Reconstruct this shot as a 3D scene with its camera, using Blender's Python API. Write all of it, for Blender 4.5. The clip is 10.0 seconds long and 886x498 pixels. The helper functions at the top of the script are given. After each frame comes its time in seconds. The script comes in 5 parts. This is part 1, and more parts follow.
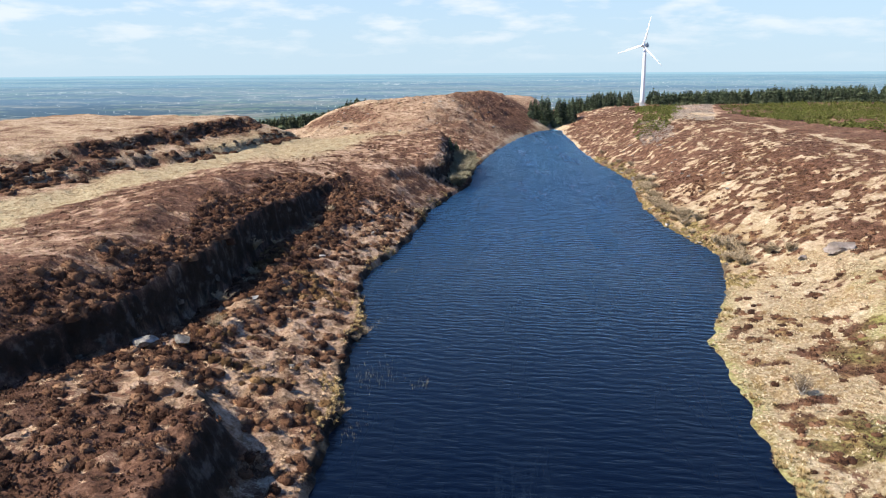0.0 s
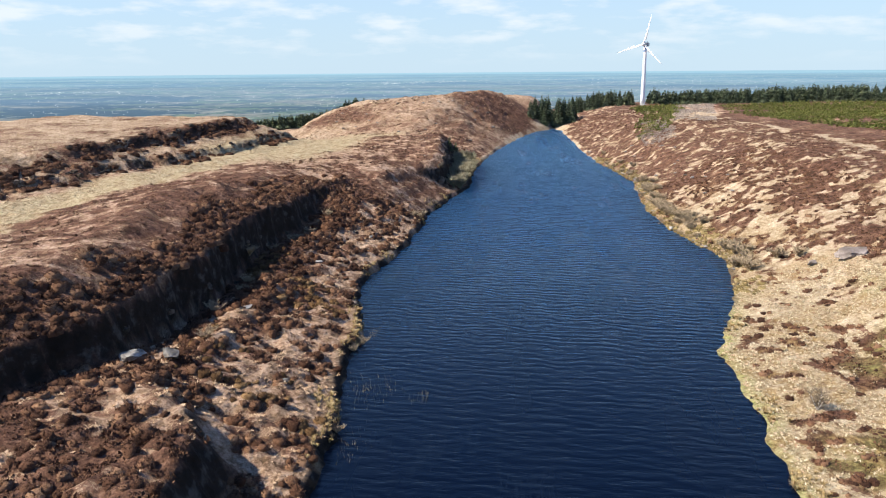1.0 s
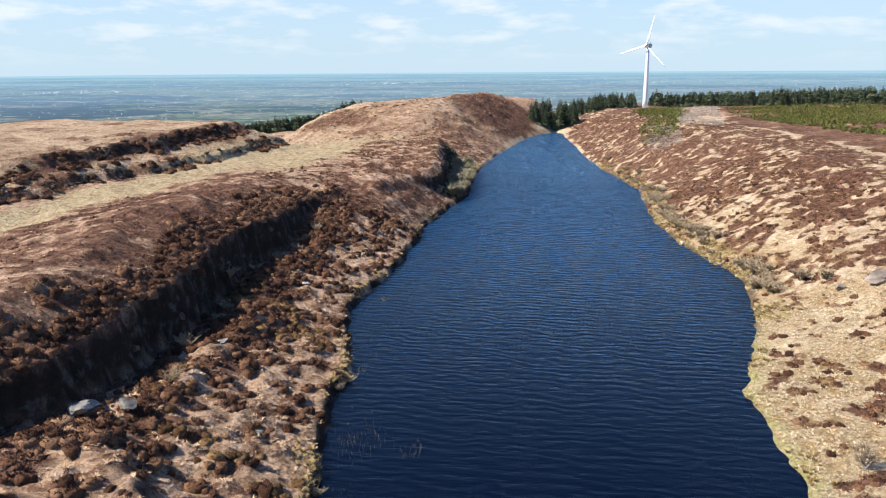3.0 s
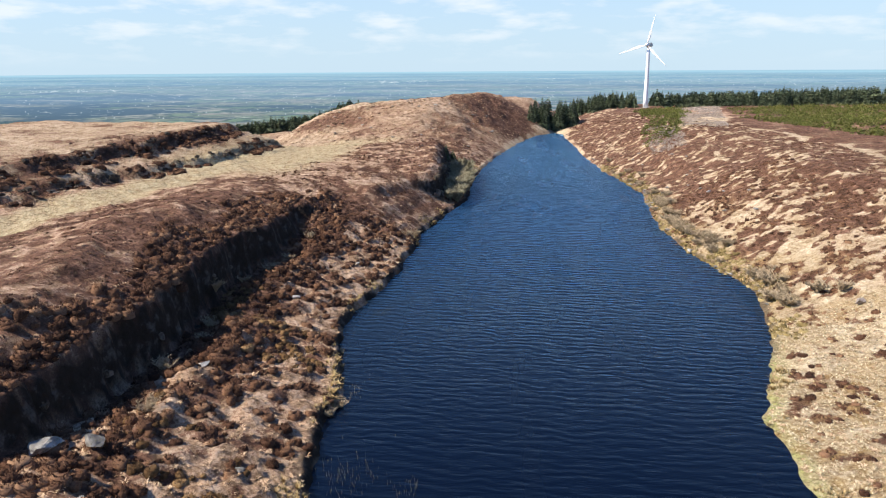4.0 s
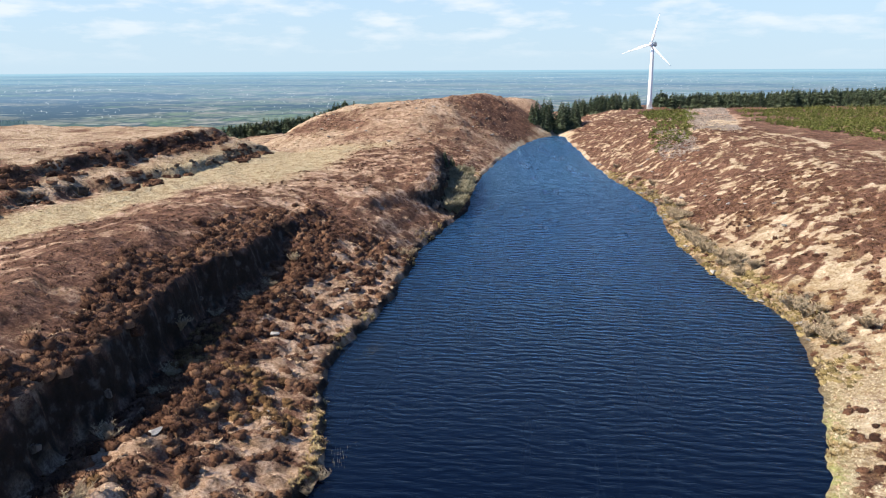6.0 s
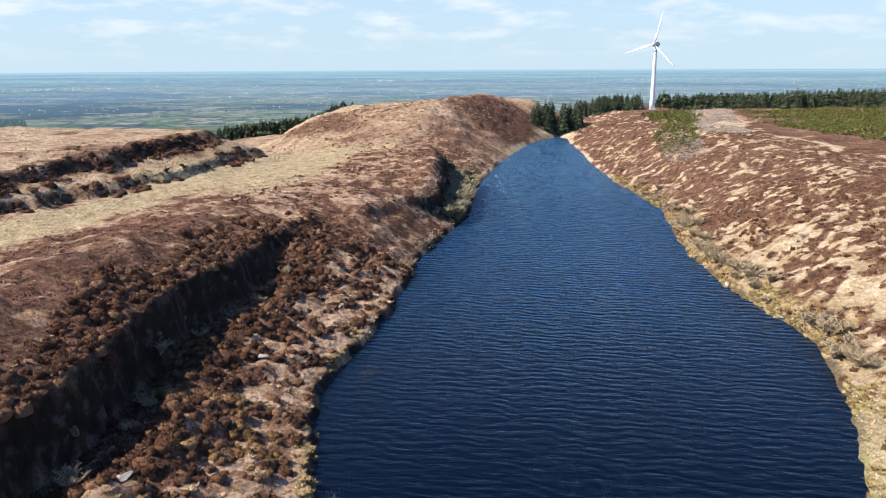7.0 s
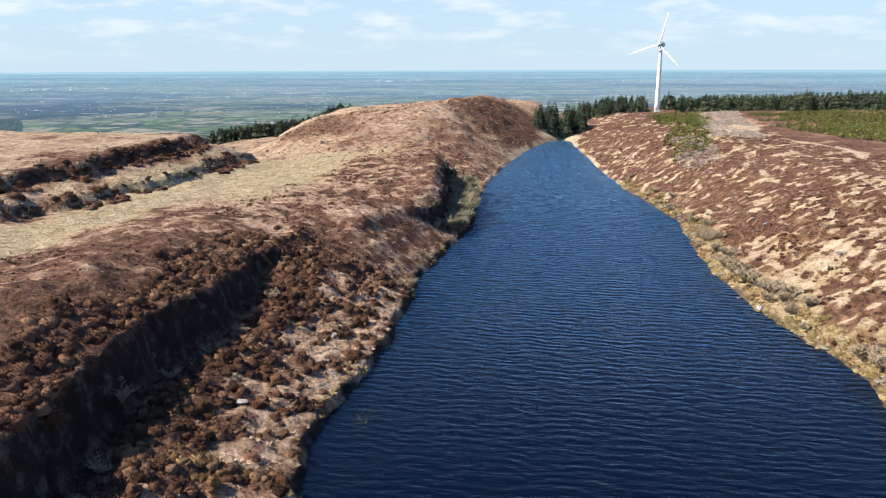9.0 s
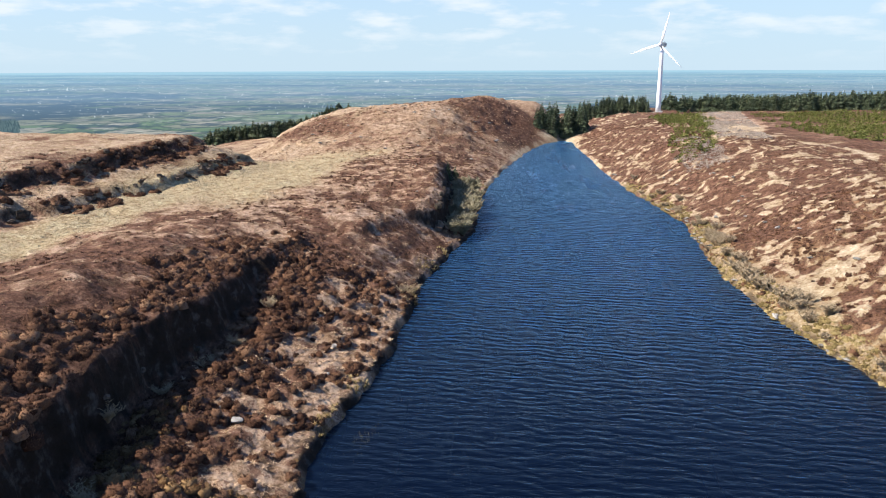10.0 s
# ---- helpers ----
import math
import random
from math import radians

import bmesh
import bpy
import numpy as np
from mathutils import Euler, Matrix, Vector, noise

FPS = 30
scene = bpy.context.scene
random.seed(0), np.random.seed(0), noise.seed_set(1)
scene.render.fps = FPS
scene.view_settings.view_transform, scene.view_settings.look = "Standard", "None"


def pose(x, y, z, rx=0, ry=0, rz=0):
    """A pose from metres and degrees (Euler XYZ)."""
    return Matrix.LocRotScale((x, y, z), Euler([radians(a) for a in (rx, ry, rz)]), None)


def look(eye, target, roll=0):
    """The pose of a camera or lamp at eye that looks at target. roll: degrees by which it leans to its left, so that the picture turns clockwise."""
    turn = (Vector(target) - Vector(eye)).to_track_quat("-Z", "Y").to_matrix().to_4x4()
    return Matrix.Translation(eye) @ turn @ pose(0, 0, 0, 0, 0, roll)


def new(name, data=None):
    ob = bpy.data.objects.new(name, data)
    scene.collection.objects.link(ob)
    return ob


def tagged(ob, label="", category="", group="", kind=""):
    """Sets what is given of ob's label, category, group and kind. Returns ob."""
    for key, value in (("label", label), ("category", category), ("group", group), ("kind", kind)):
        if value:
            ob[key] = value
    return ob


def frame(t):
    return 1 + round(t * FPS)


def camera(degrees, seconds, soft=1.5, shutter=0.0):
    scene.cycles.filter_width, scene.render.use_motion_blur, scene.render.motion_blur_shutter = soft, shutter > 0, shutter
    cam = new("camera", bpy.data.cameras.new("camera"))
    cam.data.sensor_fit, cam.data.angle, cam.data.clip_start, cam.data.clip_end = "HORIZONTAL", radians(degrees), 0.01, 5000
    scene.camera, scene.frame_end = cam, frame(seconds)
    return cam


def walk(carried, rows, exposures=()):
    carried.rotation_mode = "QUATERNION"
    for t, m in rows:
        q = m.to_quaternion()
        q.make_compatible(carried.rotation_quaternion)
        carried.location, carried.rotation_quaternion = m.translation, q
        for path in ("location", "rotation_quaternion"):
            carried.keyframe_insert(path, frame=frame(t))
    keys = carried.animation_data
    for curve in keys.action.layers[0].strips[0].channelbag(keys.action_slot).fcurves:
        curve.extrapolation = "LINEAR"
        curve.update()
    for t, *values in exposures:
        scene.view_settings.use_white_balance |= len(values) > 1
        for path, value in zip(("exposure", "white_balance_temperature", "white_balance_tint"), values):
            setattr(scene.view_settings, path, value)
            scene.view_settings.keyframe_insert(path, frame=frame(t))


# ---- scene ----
cam = camera(62.0, 10.0, 1.1)
PATH = [
    (0, (6.111, -8.189, 36.562), (5.866, -6.262, 36.084), -0.4),
    (0.5, (5.839, -6.575, 36.626), (5.596, -4.648, 36.147), -0.5),
    (1, (5.577, -4.624, 36.764), (5.334, -2.697, 36.284), -0.5),
    (1.5, (5.318, -2.378, 36.974), (5.076, -0.452, 36.494), -0.4),
    (2, (5.108, 0.11, 37.317), (4.867, 2.037, 36.835), -0.4),
    (2.5, (4.807, 2.751, 37.567), (4.567, 4.678, 37.085), -0.4),
    (2.7, (4.783, 3.818, 37.664), (4.542, 5.744, 37.184), -0.4),
    (4, (3.977, 11.845, 38.191), (3.741, 13.771, 37.708), -0.4),
    (4.5, (3.689, 15.336, 38.427), (3.454, 17.262, 37.944), -0.4),
    (5, (3.286, 18.855, 38.593), (3.052, 20.781, 38.109), -0.4),
    (5.5, (2.711, 22.507, 38.777), (2.479, 24.433, 38.292), -0.4),
    (7, (1.027, 33.456, 39.309), (0.798, 35.383, 38.821), -0.3),
    (7.5, (0.523, 37.004, 39.485), (0.295, 38.93, 38.998), -0.3),
    (8, (-0.047, 40.394, 39.564), (-0.275, 42.321, 39.077), -0.3),
    (8.5, (-0.684, 43.173, 39.529), (-0.91, 45.1, 39.043), -0.2),
    (9, (-1.349, 45.745, 39.447), (-1.573, 47.672, 38.96), -0.2),
    (9.5, (-2.07, 48.037, 39.324), (-2.291, 49.964, 38.838), -0.2),
    (10, (-2.768, 50.25, 39.185), (-2.987, 52.178, 38.699), -0.2),
]
walk(cam, [(t, look(eye, target, roll)) for t, eye, target, roll in PATH], [(0, 0.97), (10, 0.97)])

# ---- light ----
SUN_TO = Vector((-0.94, -0.27, 0.96)).normalized()
SUN_EL = math.asin(SUN_TO.z)
SUN_ROT = math.atan2(SUN_TO.x, SUN_TO.y)


def build_world():
    w = bpy.data.worlds.new("sky")
    scene.world = w
    w.use_nodes = True
    nt = w.node_tree
    nt.nodes.clear()
    N, L = nt.nodes.new, nt.links.new
    out = N("ShaderNodeOutputWorld")
    bg = N("ShaderNodeBackground")
    bg.inputs["Strength"].default_value = 0.0715
    sky = N("ShaderNodeTexSky")
    sky.sky_type = "NISHITA"
    sky.sun_disc = False
    sky.sun_elevation = SUN_EL
    sky.sun_rotation = SUN_ROT
    sky.altitude = 300
    sky.air_density = 1.0
    sky.dust_density = 0.1
    sky.ozone_density = 3.0
    tc = N("ShaderNodeTexCoord")
    sep = N("ShaderNodeSeparateXYZ")
    L(tc.outputs["Generated"], sep.inputs[0])

    def mth(op, a, b=None):
        n = N("ShaderNodeMath")
        n.operation = op
        for k, v in enumerate((a, b)):
            if v is None:
                continue
            if isinstance(v, (int, float)):
                n.inputs[k].default_value = v
            else:
                L(v, n.inputs[k])
        return n.outputs[0]

    # soft cloud banks, flattened towards the horizon
    zc = mth("MAXIMUM", sep.outputs["Z"], 0.0)
    comb = N("ShaderNodeCombineXYZ")
    L(mth("MULTIPLY", sep.outputs["X"], 11.0), comb.inputs[0])
    L(mth("MULTIPLY", sep.outputs["Y"], 11.0), comb.inputs[1])
    L(mth("MULTIPLY", zc, 46.0), comb.inputs[2])
    noise_n = N("ShaderNodeTexNoise")
    noise_n.inputs["Scale"].default_value = 1.0
    noise_n.inputs["Detail"].default_value = 6
    noise_n.inputs["Roughness"].default_value = 0.55
    L(comb.outputs[0], noise_n.inputs["Vector"])
    ramp = N("ShaderNodeValToRGB")
    ramp.color_ramp.elements[0].position, ramp.color_ramp.elements[1].position = 0.49, 0.66
    L(noise_n.outputs["Fac"], ramp.inputs[0])
    lift = mth("MINIMUM", 1.0, mth("MULTIPLY", zc, 16.0))
    cover = mth("MULTIPLY", mth("MULTIPLY", ramp.outputs[0], lift), mth("ADD", 0.03, mth("MULTIPLY", mth("POWER", 2.718, mth("MULTIPLY", zc, -7.0)), 0.92)))
    mix = N("ShaderNodeMix")
    mix.data_type = "RGBA"
    L(cover, mix.inputs["Factor"])
    clear = N("ShaderNodeMix")
    clear.data_type, clear.blend_type = "RGBA", "MULTIPLY"
    clear.inputs["Factor"].default_value = 1.0
    L(sky.outputs[0], clear.inputs[6])
    clear.inputs[7].default_value = (0.75, 1.04, 1.42, 1)
    zq = mth("DIVIDE", zc, 0.21)
    low = mth("MULTIPLY", mth("POWER", 2.718, mth("MULTIPLY", mth("MULTIPLY", zq, zq), -1.0)), 0.92)
    pale = N("ShaderNodeMix")
    pale.data_type = "RGBA"
    L(low, pale.inputs["Factor"])
    L(clear.outputs[2], pale.inputs[6])
    pale.inputs[7].default_value = (4.4, 5.6, 6.6, 1)
    L(pale.outputs[2], mix.inputs[6])
    mix.inputs[7].default_value = (7.2, 7.4, 7.55, 1)
    L(mix.outputs[2], bg.inputs["Color"])
    L(bg.outputs[0], out.inputs["Surface"])


build_world()
sun_data = bpy.data.lights.new("sun", "SUN")
sun_data.energy = 5.0
sun_data.angle = radians(0.53)
sun_data.color = (1.0, 0.905, 0.78)
sun = new("sun", sun_data)
sun.matrix_world = look(SUN_TO * 100, (0, 0, 0))


# ---- noise and profile helpers ----
def hash2(ix, iy, seed):
    h = (ix.astype(np.int64) * 374761393 + iy.astype(np.int64) * 668265263 + seed * 974711) & 0xFFFFFFFF
    h = ((h ^ (h >> 13)) * 1274126177) & 0xFFFFFFFF
    return ((h ^ (h >> 16)) & 0xFFFF) / 65535.0


def vnoise(x, y, seed=0):
    """Smooth noise, 0 to 1, with cells one unit wide."""
    x, y = np.asarray(x, float), np.asarray(y, float)
    ix, iy = np.floor(x), np.floor(y)
    fx, fy = x - ix, y - iy
    fx, fy = fx * fx * (3 - 2 * fx), fy * fy * (3 - 2 * fy)
    a, b = hash2(ix, iy, seed), hash2(ix + 1, iy, seed)
    c, d = hash2(ix, iy + 1, seed), hash2(ix + 1, iy + 1, seed)
    return (a * (1 - fx) + b * fx) * (1 - fy) + (c * (1 - fx) + d * fx) * fy


def fbm(x, y, seed=0, octaves=4):
    total, amp, norm = 0.0, 1.0, 0.0
    for k in range(octaves):
        total = total + amp * vnoise(x * 2 ** k + 17.3 * k, y * 2 ** k - 9.1 * k, seed + k)
        norm += amp
        amp *= 0.5
    return total / norm


def smooth(a, b, t):
    s = np.clip((t - a) / (b - a), 0, 1)
    return s * s * (3 - 2 * s)


YT = np.arange(-1700.0, 1800.0, 1.0)


def eased(ys, vs, y, width=7):
    """A curve through knots, softened over a few metres."""
    table = np.interp(YT, ys, vs)
    k = np.hanning(width * 2 + 1)
    table = np.convolve(np.pad(table, width, mode="edge"), k / k.sum(), mode="valid")
    return np.interp(y, YT, table)


def shore_left(y):
    base = eased((-60, 0, 48, 60, 74, 84, 90, 101, 117, 133, 150, 180, 205, 224, 240, 265, 290, 312, 330, 360, 392, 412, 430, 442, 470),
                 (4, -8, -12.8, -14.2, -16.6, -18.6, -17.3, -20.4, -23.9, -22.2, -20.9, -21, -17.4, -14.9, -15.6, -16.2, -15.0, -13.4, -11.6, -7.8, -3, 1.6, 6, 14, 15), y, 3)
    wob = (fbm(y / 7.0, y * 0 + 3.3, 5, 3) - 0.5) * 2.2 + (fbm(y / 2.2, y * 0 + 1.7, 15, 2) - 0.5) * 1.0
    return base + wob * smooth(450, 430, y)


def shore_right(y):
    base = eased((-60, 0, 52, 63, 71, 81, 90, 94, 105, 116, 127, 140, 150, 166, 186, 205, 237, 266, 280, 308, 340, 362, 403, 436, 444, 470),
                 (14, 26, 29.8, 29.1, 30, 30.6, 30.0, 31.2, 35.2, 38.6, 40.8, 42.2, 40.3, 36.8, 35, 35.3, 37.2, 33.5, 30.5, 28, 25.2, 24.8, 21.6, 20.8, 16, 15), y, 3)
    wob = (fbm(y / 6.0, y * 0 + 8.7, 9, 3) - 0.5) * 1.6 + (fbm(y / 2.0, y * 0 + 4.1, 19, 2) - 0.5) * 1.1
    return base + wob * smooth(450, 430, y)


def stepped(d, knots):
    """Height across a slope: knots of (distance, height), each an array along it, with softened corners."""
    z = knots[0][1] + 0 * d
    for (d0, z0), (d1, z1) in zip(knots[:-1], knots[1:]):
        t = np.clip((d - d0) / np.maximum(d1 - d0, 0.01), 0, 1)
        z = z + (z1 - z0) * (0.55 * t + 0.45 * t * t * (3 - 2 * t))
    return z


def left_height(u, y):
    Y = (-40, 40, 50, 60, 75, 100, 125, 155, 180, 210, 230, 256, 275, 310, 350, 440)

    def E(*v):
        return eased(Y[:9] + (204,) + Y[9:], v[:9] + (v[8],) + v[9:], y, 5)
    wig = (fbm(y / 14.0, y * 0, 31, 3) - 0.5) * 5.0
    u = u + smooth(8, 15, u) * ((fbm(u / 5.0, y / 5.0, 37, 3) - 0.5) * 5.4 + (fbm(u / 9.0, y / 11.0, 39, 2) - 0.5) * 5.0 * smooth(30, 24, u)) * smooth(200, 120, u) * (1 - 0.72 * smooth(10, 15, u) * smooth(31, 26, u) * smooth(56, 66, y) * smooth(168, 150, y)) * (1 - 0.8 * smooth(200, 208, y) * smooth(288, 276, y) * smooth(22, 15, u))
    knots = [
        (0 * y, 0 * y), (0.7 + 0 * y, E(1, 1.1, 1.1, 1.2, 1.2, 1.2, 1.2, 1.2, 1.2, .9, .8, .8, .8, .8, .7, .6)),
        (E(5.5, 5.5, 6, 9, 9, 8, 8, 8, 4.2, 2.6, 4.5, 5, 8, 8, 9, 9), E(2.2, 2.2, 2.4, 4, 3.8, 3.2, 3.2, 4.0, 3.4, 1.5, 1.8, 1.8, 3.4, 3.5, 3, 2.5)),
        (E(8.5, 8.5, 9.5, 18, 15, 13.5, 13.5, 15, 8.6, 4.4, 6.6, 7, 8.5, 16, 18, 18), E(8, 8.2, 7.0, 7.2, 5.8, 5.0, 5.0, 6.8, 6.4, 2.4, 2.8, 2.8, 3.8, 5, 3.5, 2.6)),
        (E(33, 33, 28.5, 25.2, 22.4, 19.2, 18.8, 21.8, 13.5, 5.8, 8.0, 8.6, 10.8, 22, 24, 24) + wig * .5, E(8.6, 8.4, 7.8, 7.2, 4.8, 4.2, 4.5, 7.4, 9.2, 7.4, 10.8, 11.8, 9.6, 6, 4, 2.8)),
        (E(35, 35, 30.2, 26.5, 23.6, 20.6, 20.2, 24, 20, 9, 10.4, 11, 14, 28, 30, 30) + wig * .5, E(12, 12, 11.6, 11.4, 11.5, 11.6, 11.5, 10.8, 10.8, 9.2, 12.6, 13.8, 11.2, 6.5, 4, 3)),
        (E(45, 45, 41, 36, 33, 33, 33, 36, 38, 36, 26, 26, 34, 36, 40, 40), E(15, 15, 15, 15.4, 16.1, 16, 15.9, 14.6, 12.4, 11.6, 12.2, 12.6, 10.4, 6.5, 4, 3)),
        (57 + 0 * y, E(14, 14, 14, 13.6, 13.4, 13.4, 13.2, 13.2, 13, 12.2, 11.6, 11, 9.5, 6, 3, 1)),
        (E(70, 70, 70, 72, 74, 75, 74, 70, 65, 65, 66, 66, 68, 70, 75, 80) + wig, E(14.5, 14.5, 14.5, 14.4, 14.2, 14, 13.8, 13.6, 13.2, 12.8, 12.6, 12.2, 9.5, 4, 0, -3)),
        (E(72, 72, 72, 74, 76, 77, 76, 72, 67, 67, 68, 68, 72, 74, 80, 85) + wig, E(15.1, 15.1, 15.1, 15.0, 14.9, 14.8, 15.2, 15.7, 15.2, 15.0, 14.8, 14.4, 10.5, 3.4, -1, -4)),
        (E(80, 80, 80, 81, 81, 82, 80, 78, 77, 77, 78, 80, 82, 85, 90, 95) - wig, E(16.6, 16.6, 16.6, 16.8, 16.8, 16.8, 17.2, 17.4, 16.8, 16.8, 17.2, 16.8, 11, 2.6, -2, -5)),
        (E(96, 96, 96, 96, 96, 96, 92, 80.5, 79, 79, 80, 84, 88, 92, 98, 105) - wig, E(18.4, 18.4, 18.4, 18.6, 18.8, 19, 19.3, 19.7, 19.6, 19.8, 20.2, 19.6, 11.5, 2, -3, -6)),
        (150 + 0 * y, E(20, 20, 20, 20, 20, 20, 20, 20, 19.8, 20, 20.2, 20.2, 14, 2, -1, -1)),
        (300 + 0 * y, E(10, 10, 10, 10, 10, 10, 10, 10, 8, 6, 2, -4, -8, -16, -22, -22)),
        (1100 + 0 * y, -185 + 0 * y)]
    z = stepped(u, knots)
    x = shore_left(y) - u
    ridge = 13.0 * np.exp(-(((x + 4) / 40) ** 2) - (((y - 525) / 62) ** 2)) * smooth(-8, 14, u)
    hill = 18.8 * (1 + 0.0042 * np.clip(-46 - x, 0, 90)) * np.exp(-(np.abs((x + 46) / np.where(x < -46, 74, 72)) ** np.where(x < -46, 7.0, 3.6)) - (np.abs((y - 425) / np.where(y < 425, 88, 100)) ** 3)) * smooth(-6, 44, u)
    return z + np.maximum(hill, ridge) + 0.25 * np.minimum(hill, ridge)


def right_height(v, y):
    Y = (-40, 60, 91, 116, 132, 160, 210, 310, 400, 464, 542, 640)

    def E(*w):
        return eased(Y, w, y, 7)
    knots = [
        (0 * y, 0 * y), (1.2 + 0 * y, E(.4, .4, .5, .8, .9, .9, .9, .8, .7, .7, .6, .5)),
        (E(6, 6, 9, 8, 8, 8, 8, 10, 10, 10, 10, 10), E(1.0, 1.1, 1.8, 2.4, 3.9, 3.6, 3.5, 4.8, 4, 2.6, 2, 2)),
        (E(14, 14, 14, 13, 14, 15, 15, 20, 20, 20, 20, 20), E(1.6, 1.6, 2.2, 4.1, 7.3, 7, 7.1, 9.9, 8.6, 6, 4, 3)),
        (E(25, 25, 24, 19, 20, 21, 21, 28, 28, 28, 28, 28), E(4, 4.4, 6, 6.7, 9.2, 9.9, 10, 12.6, 11, 8, 6, 5)),
        (E(45, 45, 42, 38, 37, 38, 38, 38, 40, 40, 40, 40), E(10, 10.5, 12.4, 13, 13.8, 14.8, 15.1, 14.7, 12.6, 10.6, 8.2, 6)),
        (75 + 0 * y, E(15, 15.5, 16, 16.6, 16.8, 17, 17, 15.4, 13.6, 12.0, 8.2, 6)),
        (260 + 0 * y, E(17, 18, 18, 18, 18.4, 18.6, 18.6, 17.5, 16.5, 15.5, 14, 9)),
        (500 + 0 * y, E(12, 12, 12, 12, 12, 12, 12, 12, 10, 8, 6, 0)),
        (1300 + 0 * y, -185 + 0 * y)]
    return stepped(v, knots)


def ground_height(x, y):
    """The moor without its small relief, and the distance from the water's edge."""
    x, y = np.asarray(x, float), np.asarray(y, float)
    u, v = shore_left(y) - x, x - shore_right(y)
    hl, hr = left_height(np.maximum(u, 0), y), right_height(np.maximum(v, 0), y)
    z = np.where(u > v, hl, hr)
    d = np.maximum(u, v)
    north = smooth(436, 470, y) * 1.2
    near_mid = smooth(0, 14, np.abs(u - v))
    z = z + north * (1 - near_mid) + north * near_mid * 0.5
    south = smooth(-45, -70, y)
    z = np.where(d > 0, z, np.maximum(-2.2, d * 0.5) * (1 - south) + 3.0 * south)
    far = np.hypot(np.maximum(y - 600, 0), 0)
    z = z - smooth(0, 900, far) * (z + 185)
    back = np.maximum(-250 - y, 0)
    z = z - smooth(0, 900, back) * (z + 185)
    return z, d, u, v


def relief(x, y, d, u, v):
    """Tussocks, hummocks and broken edges on top of the large form."""
    on = smooth(0.2, 4, d)
    lumps = smooth(26, 18, u) * smooth(0.5, 2.5, u) * smooth(180, 160, y) * (vnoise(x / 1.25, y / 1.25, 43) - 0.5) * 1.1
    hum = (fbm(x / 5.5, y / 5.5, 41, 4) - 0.5) * 1.2 + (vnoise(x / 1.35, y / 1.35, 47) - 0.5) * 0.45
    big = (fbm(x / 28.0, y / 28.0, 51, 3) - 0.5) * 2.2
    far = smooth(250, 800, np.abs(x) + np.maximum(y - 250, 0))
    rough_hill = smooth(290, 340, y) * smooth(0, 20, u) * (fbm(x / 13.0, y / 13.0, 57, 3) - 0.5) * 2.6
    return on * ((hum + lumps + big * smooth(4, 25, d)) * (1 - 0.4 * far) + rough_hill * smooth(620, 560, y))


